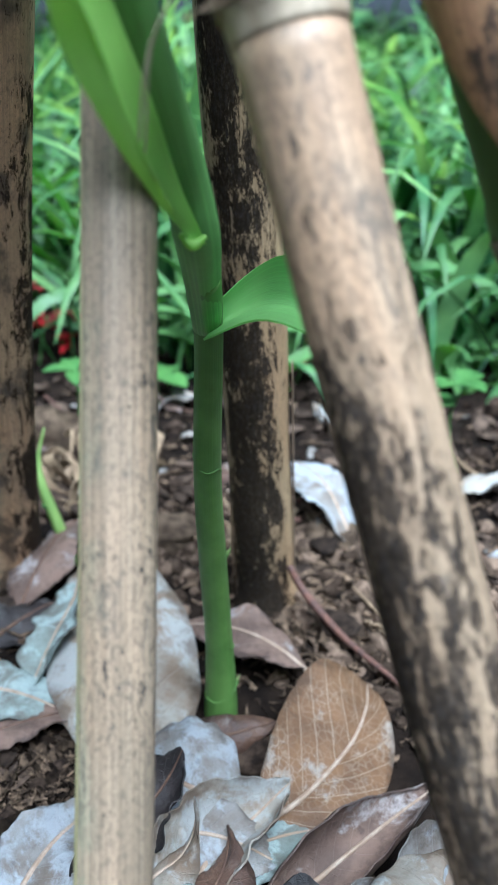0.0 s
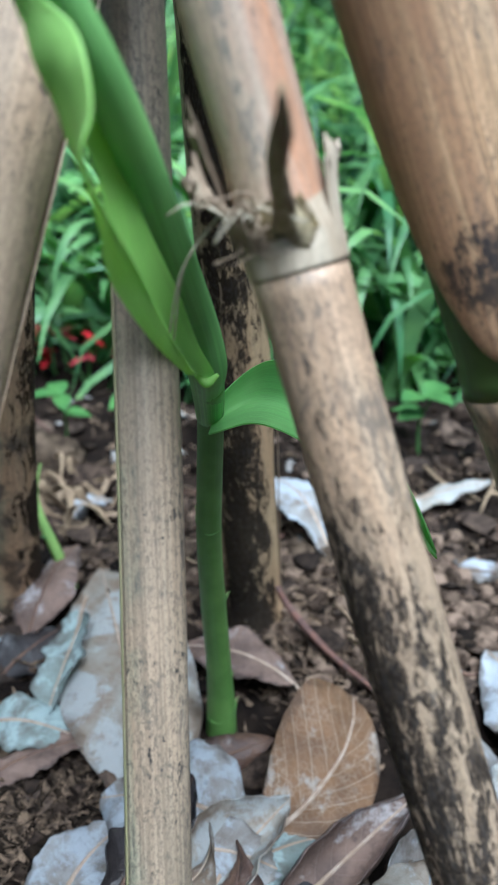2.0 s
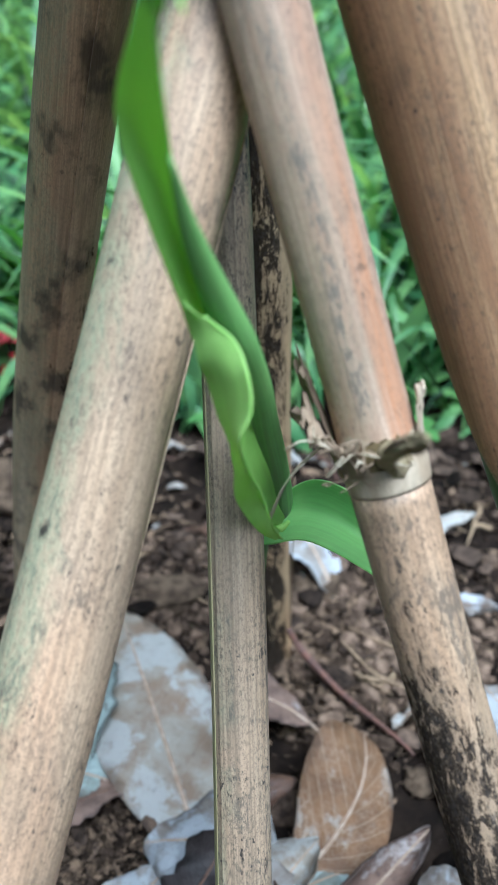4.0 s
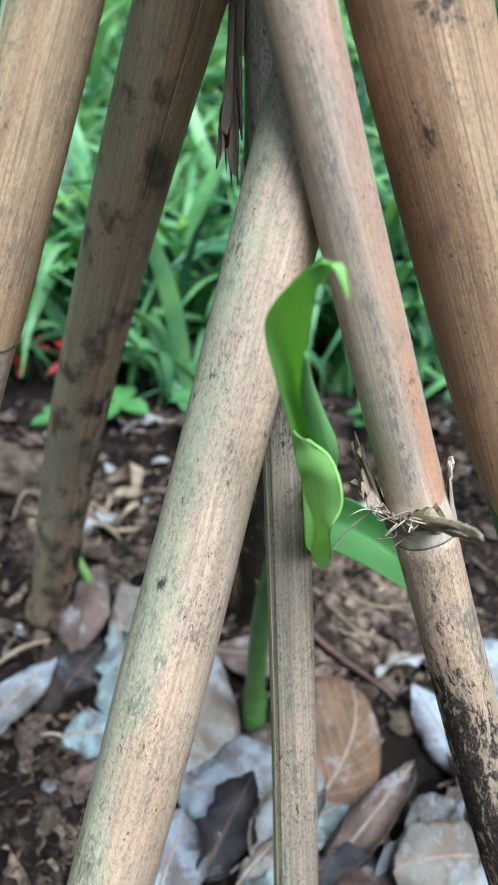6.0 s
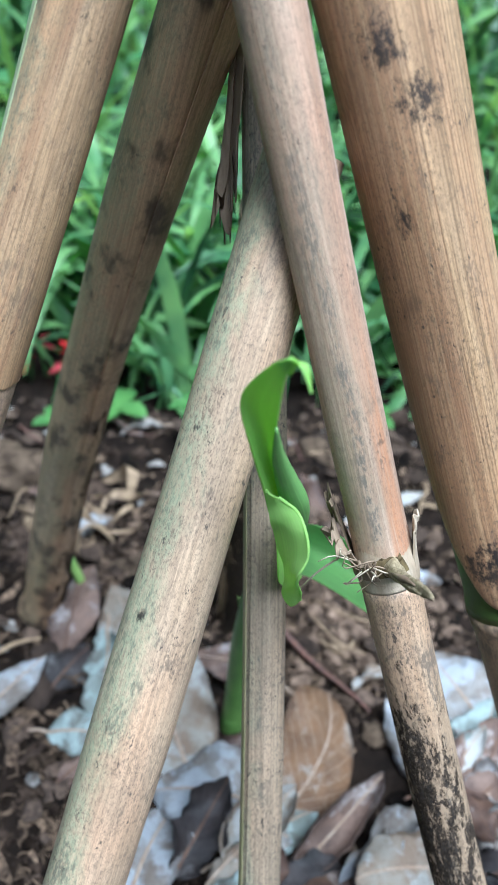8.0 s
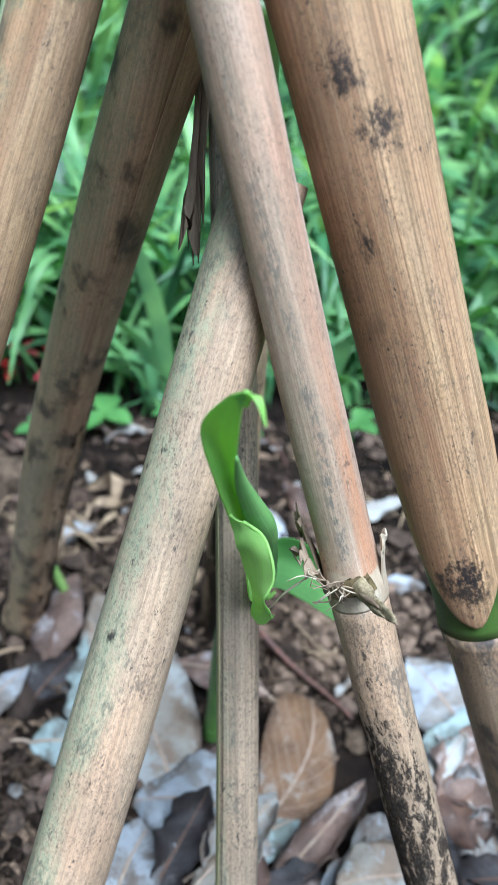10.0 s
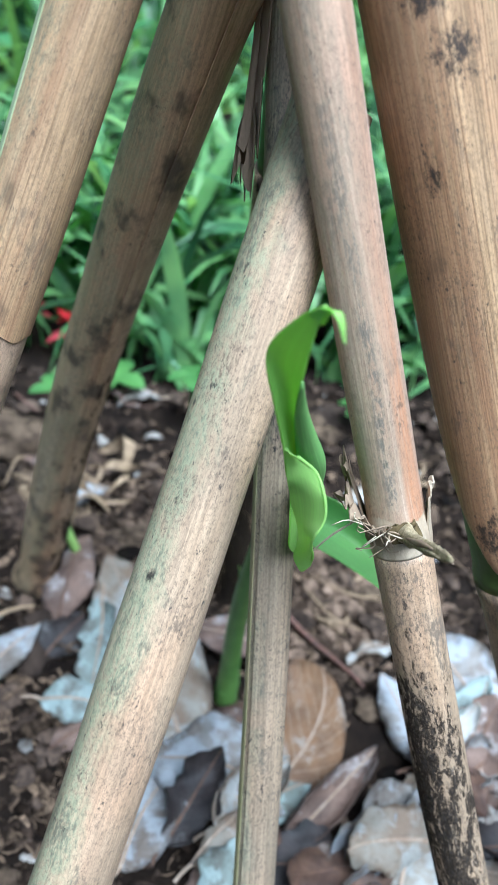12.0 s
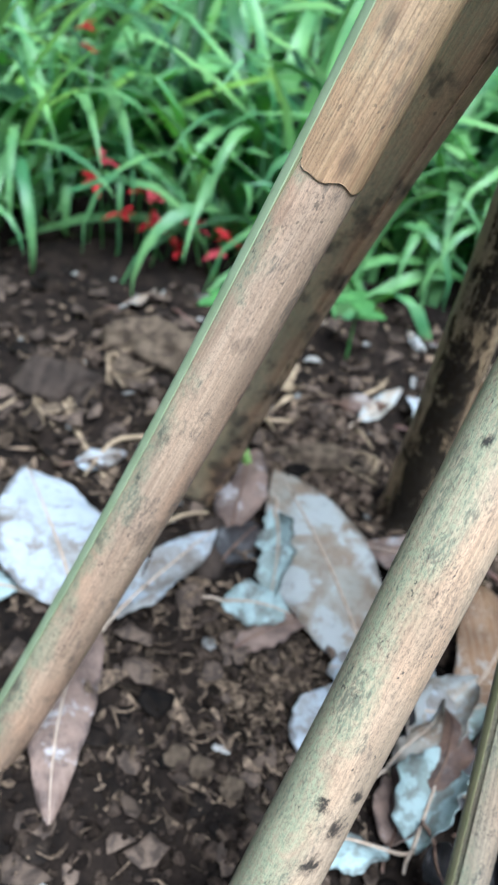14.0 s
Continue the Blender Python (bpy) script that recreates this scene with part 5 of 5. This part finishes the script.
for k in range(8):
    x, y = bits.uniform(-0.30, 0.2), bits.uniform(0.36, 0.56)
    a, long = bits.uniform(0, 6.28), bits.uniform(0.018, 0.04)
    fallen_leaf(on_ground(x, y, 0.004), on_ground(x + long * math.cos(a), y + long * math.sin(a), bits.uniform(0.004, 0.014)), long * 0.5, (M_LEAF_WHITE, M_LEAF_PALE, M_LEAF_PINK, M_LEAF_RUST)[k % 4], ("small whitened leaf on bare soil", "small pale leaf on bare soil", "small pinkish leaf on bare soil", "small rusty leaf on bare soil")[k % 4], M_RIB_DARK, roll=bits.normal(0, 25), cup=-0.6, curl=0.01, ragged=0.08, seed=200 + k, rows=16, cols=9)


# ---------- green things ----------
sprout = thing("green_sprout", (-0.1050, 0.3680, 0.0085), "thin bright green sprout growing beside the dark cane", "plant")
part("stem", tube(spline([(0.001, 0, -0.006), (-0.007, 0.002, 0.018), (-0.0145, 0.006, 0.036), (-0.0180, 0.012, 0.050), (-0.0150, 0.016, 0.066)], 24), np.interp(np.linspace(0, 1, 24), (0, 0.4, 0.65, 1), (0.0034, 0.0030, 0.0016, 0.0005)), 10), M_SPROUT, sprout)
part("side_bud", tube(spline([(-0.0095, 0.003, 0.024), (-0.0135, 0.000, 0.029)], 6), np.linspace(0.0015, 0.0007, 6), 8), M_HERB, sprout)


def leaflet(base, heading, lift, length, width, droop=0.2, fold=0.3, pointed=1.0, rows=9):
    """A small green leaf as a thin sheet, from a base point along a heading (radians)."""
    d, s = np.array((math.cos(heading), math.sin(heading), 0)), np.array((-math.sin(heading), math.cos(heading), 0))
    g = []
    for u in np.linspace(0, 1, rows):
        half = width / 2 * math.sin(math.pi * min(1, 0.03 + 0.97 * u**pointed)) ** 0.8 + 0.0003
        mid = np.array(base) + d * length * u * math.cos(lift) + np.array((0, 0, 1)) * (length * u * math.sin(lift) - droop * length * u * u)
        g.append([mid + s * half * v + np.array((0, 0, 1)) * fold * half * abs(v) for v in (-1, -0.5, 0, 0.5, 1)])
    return sheet(np.array(g), 0.0004)


def herb(x, y, high, leaves, size, label, seed):
    fr = np.random.default_rng(seed)
    z = rise(x, y)
    ob = thing("herb_seedling", (x, y, z), label, "plant", "small herbs on the soil")
    part("stem", tube(spline([(0, 0, -0.004), (fr.normal(0, 0.003), fr.normal(0, 0.003), high * 0.6), (fr.normal(0, 0.004), fr.normal(0, 0.004), high)], 10), np.linspace(0.0012, 0.0007, 10), 7), M_HERB, ob)
    a0 = fr.uniform(0, 6.28)
    for k in range(leaves):
        part("leaf", leaflet((0, 0, high * (1 - 0.3 * (k > 2))), a0 + k * 6.28 / min(leaves, 4) + fr.normal(0, 0.2), fr.uniform(0.0, 0.4), size * fr.uniform(0.8, 1.15), size * fr.uniform(0.5, 0.75), 0.25, 0.25), M_HERB, ob)
    return ob


herb(-0.140, 0.500, 0.050, 4, 0.022, "clover-like bright green seedling on bare soil", 1)
herb(-0.098, 0.560, 0.022, 3, 0.034, "low bright green seedling with oval leaves", 2)
herb(0.110, 0.520, 0.045, 5, 0.026, "soft green herb with paired leaves", 4)
herb(-0.035, 0.520, 0.055, 4, 0.024, "bright green seedling near the grass", 7)


def blade_points(fr, x, y, long, wide, heading, lean, droop, z=None, rows=9):
    """A grass blade: an arching strip with a folded midrib."""
    d, s = np.array((math.cos(heading), math.sin(heading), 0)), np.array((-math.sin(heading), math.cos(heading), 0))
    z0 = rise(x, y) - 0.004 if z is None else z
    p, a, g = np.array((x, y, z0)), lean, []
    twist = fr.normal(0, 0.5)
    for k in range(rows):
        u = k / (rows - 1)
        half = wide / 2 * (0.55 + 0.45 * min(1, u * 3)) * (1 - u**2.6) + 0.0002
        sd = s * math.cos(twist * u) + np.array((0, 0, 1)) * math.sin(twist * u)
        lift = (np.array((0, 0, 1)) * math.cos(a) - d * math.sin(a)) * half * 0.35
        g.append([p + sd * half * -1 + lift, p, p + sd * half + lift])
        step = long / (rows - 1)
        p = p + (d * math.sin(a) + np.array((0, 0, 1)) * math.cos(a)) * step
        a += droop * (0.4 + 1.2 * u) / (rows - 1) * 2
    return np.array(g)


def strip(g):
    nr, nc = g.shape[:2]
    f = [(i * nc + j, i * nc + j + 1, (i + 1) * nc + j + 1, (i + 1) * nc + j) for i in range(nr - 1) for j in range(nc - 1)]
    a, b = np.meshgrid(np.linspace(0, 1, nr), np.linspace(-1, 1, nc), indexing="ij")
    return g.reshape(-1, 3), f, np.c_[a.ravel(), b.ravel()]


# tufts whose blades show one by one
fr = np.random.default_rng(21)
for k in range(26):
    x, y = -0.42 + 0.036 * k + fr.normal(0, 0.02), 0.60 + fr.uniform(-0.02, 0.14) + 0.05 * math.sin(k * 1.7)
    if -0.30 < x < -0.10:
        y += 0.085
    tuft = thing("grass_tuft", (x, y, rise(x, y)), "tuft of broad bright green grass blades at the soil's edge", "grass", "grass tufts at the edge")
    for j in range(9):
        g = blade_points(fr, fr.normal(0, 0.012), fr.normal(0, 0.012), fr.uniform(0.14, 0.32), fr.uniform(0.009, 0.021), fr.uniform(0, 6.28), abs(fr.normal(0.45, 0.35)), fr.uniform(0.5, 1.9), z=-0.004)
        g[:, :, 1] *= min(1.0, max(0.15, (y - 0.575) / max(1e-6, -g[:, :, 1].min())))
        part("blade", sheet(g, 0.0004), M_GRASS, tuft)

for k in range(9):
    x, y = -0.40 + 0.034 * k + fr.normal(0, 0.01), 0.66 + fr.uniform(0, 0.08)
    if -0.27 < x < -0.13:
        x, y = x + 0.3, y + 0.06
    tuft = thing("grass_tuft", (x, y, rise(x, y)), "loose tuft of long broad drooping grass blades", "grass", "grass tufts at the edge")
    for j in range(5):
        g = blade_points(fr, fr.normal(0, 0.01), fr.normal(0, 0.01), fr.uniform(0.20, 0.32), fr.uniform(0.012, 0.020), fr.uniform(3.6, 5.8), abs(fr.normal(0.25, 0.2)), fr.uniform(1.2, 2.2), z=-0.004, rows=12)
        g[:, :, 1] *= min(1.0, max(0.15, (y - 0.575) / max(1e-6, -g[:, :, 1].min())))
        part("blade", sheet(g, 0.0004), M_GRASS, tuft)

field = []
for k in range(2800):
    far = k / 2800
    y = 0.64 + 2.6 * far**1.7 + fr.normal(0, 0.03)
    x = fr.uniform(-0.9, 0.9) * (0.55 + 0.75 * y) - 0.05
    if -0.34 < x < -0.12 and y < 0.74:
        y += 0.10
    g = blade_points(fr, x, y, fr.uniform(0.10, 0.36), fr.uniform(0.006, 0.020), fr.uniform(0, 6.28), abs(fr.normal(0.4, 0.35)), fr.uniform(0.4, 1.8), rows=7)
    g[:, :, 1] = y + (g[:, :, 1] - y) * min(1.0, max(0.1, (y - 0.585) / max(1e-6, y - g[:, :, 1].min())))
    field.append(strip(g))
for k in range(1500):
    y = fr.uniform(1.3, 3.6)
    x = fr.uniform(-0.7, 0.7) * y - 0.05
    field.append(strip(blade_points(fr, x, y, fr.uniform(0.25, 0.5), fr.uniform(0.012, 0.028), fr.uniform(0, 6.28), abs(fr.normal(0.4, 0.35)), fr.uniform(0.4, 1.8), rows=7)))
for k in range(900):
    x, y = fr.uniform(0.30, 0.9), fr.uniform(0.35, 0.75)
    if fr.random() < 0.5:
        x = -x - 0.1
    field.append(strip(blade_points(fr, x, y, fr.uniform(0.08, 0.24), fr.uniform(0.004, 0.010), fr.uniform(0, 6.28), abs(fr.normal(0.3, 0.3)), fr.uniform(0.2, 1.5), rows=7)))
v, f, uv = joined(field)
tagged(new("grass", mesh_of("grass", v, f, M_GRASS, uv)), "dense green grass with long broad blades", "grass", kind="stuff")

broad = []
for k in range(1100):
    y = 0.66 + 1.4 * fr.random() ** 1.5
    x = fr.uniform(-0.8, 0.8) * (0.55 + 0.7 * y)
    if -0.34 < x < -0.12 and y < 0.74:
        y += 0.10
    z = rise(x, y) + fr.uniform(0.01, 0.14)
    broad.append(leaflet((x, y, z), fr.uniform(0, 6.28), fr.uniform(-0.1, 0.6), fr.uniform(0.03, 0.085), fr.uniform(0.016, 0.036), 0.35, 0.2))
v, f, uv = joined(broad)
tagged(new("undergrowth", mesh_of("undergrowth", v, f, M_GRASS, uv)), "low broad-leaved weeds among the grass", "weeds", kind="stuff")

# red flowers at the edge of the grass
for k, (x, y, z, pink) in enumerate(((-0.2146, 0.67, 0.045, 0), (-0.1967, 0.67, 0.055, 1), (-0.205, 0.65, 0.056, 0), (-0.226, 0.68, 0.075, 0), (-0.190, 0.65, 0.038, 0), (-0.174, 0.65, 0.058, 1), (-0.150, 0.64, 0.040, 1), (-0.145, 0.64, 0.056, 0), (-0.127, 0.64, 0.042, 1), (-0.261, 0.68, 0.102, 1), (-0.266, 0.68, 0.081, 0), (0.005, 0.635, 0.034, 1), (-0.186, 0.66, 0.034, 0), (-0.212, 0.64, 0.083, 1), (-0.24, 0.66, 0.06, 0), (-0.29, 0.76, 0.16, 0), (-0.31, 0.80, 0.17, 0))):
    y = 0.55 + 0.75 * (y - 0.55) if y < 0.7 else y
    z = 0.247 - (0.247 - z) * 0.97 if y < 0.7 else z
    base = rise(x, y)
    flower = thing("red_flower", (x, y, base), "small red flower on a thin green stalk before the grass" if not pink else "small pinkish red flower on a thin green stalk", "flower", "red flowers before the grass")
    lean = (fr.normal(0, 0.008), fr.normal(0, 0.006))
    part("stalk", tube(spline([(-lean[0], -lean[1], -0.004), (-0.2 * lean[0], -0.2 * lean[1], (z - base) * 0.6), (0, 0, z - base)], 8), 0.0007, 6), M_HERB, flower)
    for j in range(4):
        part("petal", leaflet((0, 0, z - base), fr.uniform(0, 6.28), fr.uniform(-0.4, 0.9), fr.uniform(0.010, 0.019), fr.uniform(0.005, 0.008), 0.15, 0.4), M_PETAL_PINK if pink else M_PETAL, flower)

# bushes with sky gaps; unseen ones added behind the camera block low sky light
bush = []
for k in range(9000):
    a = fr.uniform(-1.1, 1.1) if k < 6200 else fr.uniform(1.1, 5.18)
    d = fr.uniform(3.0, 5.6)
    x, y, z = d * math.sin(a), d * math.cos(a), 0.10 + 2.6 * fr.random() ** 1.3 * (0.75 + 0.25 * math.sin(a * 7))
    if k < 6200 and math.sin(a * 19 + 0.6) + math.sin(a * 37 + 2.0) > 0.75 and z > 0.5:
        continue
    bush.append(leaflet((x, y, z), fr.uniform(0, 6.28), fr.uniform(-0.5, 0.7), fr.uniform(0.10, 0.24), fr.uniform(0.06, 0.12), 0.3, 0.2, rows=5))
# first 1800 blades: unseen too, added behind the camera to close the ring
for k in range(3400):
    a, d = (fr.uniform(1.2, 5.08), fr.uniform(0.9, 3.2)) if k < 1800 else (fr.uniform(-0.75, 0.75), fr.uniform(3.2, 8.0))
    bush.append(strip(blade_points(fr, d * math.sin(a), d * math.cos(a), fr.uniform(0.15, 0.45) * max(1.0, d / 4), fr.uniform(0.01, 0.026) * max(1.0, d / 3), fr.uniform(0, 6.28), abs(fr.normal(0.4, 0.35)), fr.uniform(0.4, 1.8), rows=6)))
v, f, uv = joined(bush)
tagged(new("shrubs", mesh_of("shrubs", v, f, M_GRASS, uv)), "blurred green shrubs and tall grass, with unseen ones added behind the camera", "shrubs", kind="stuff")
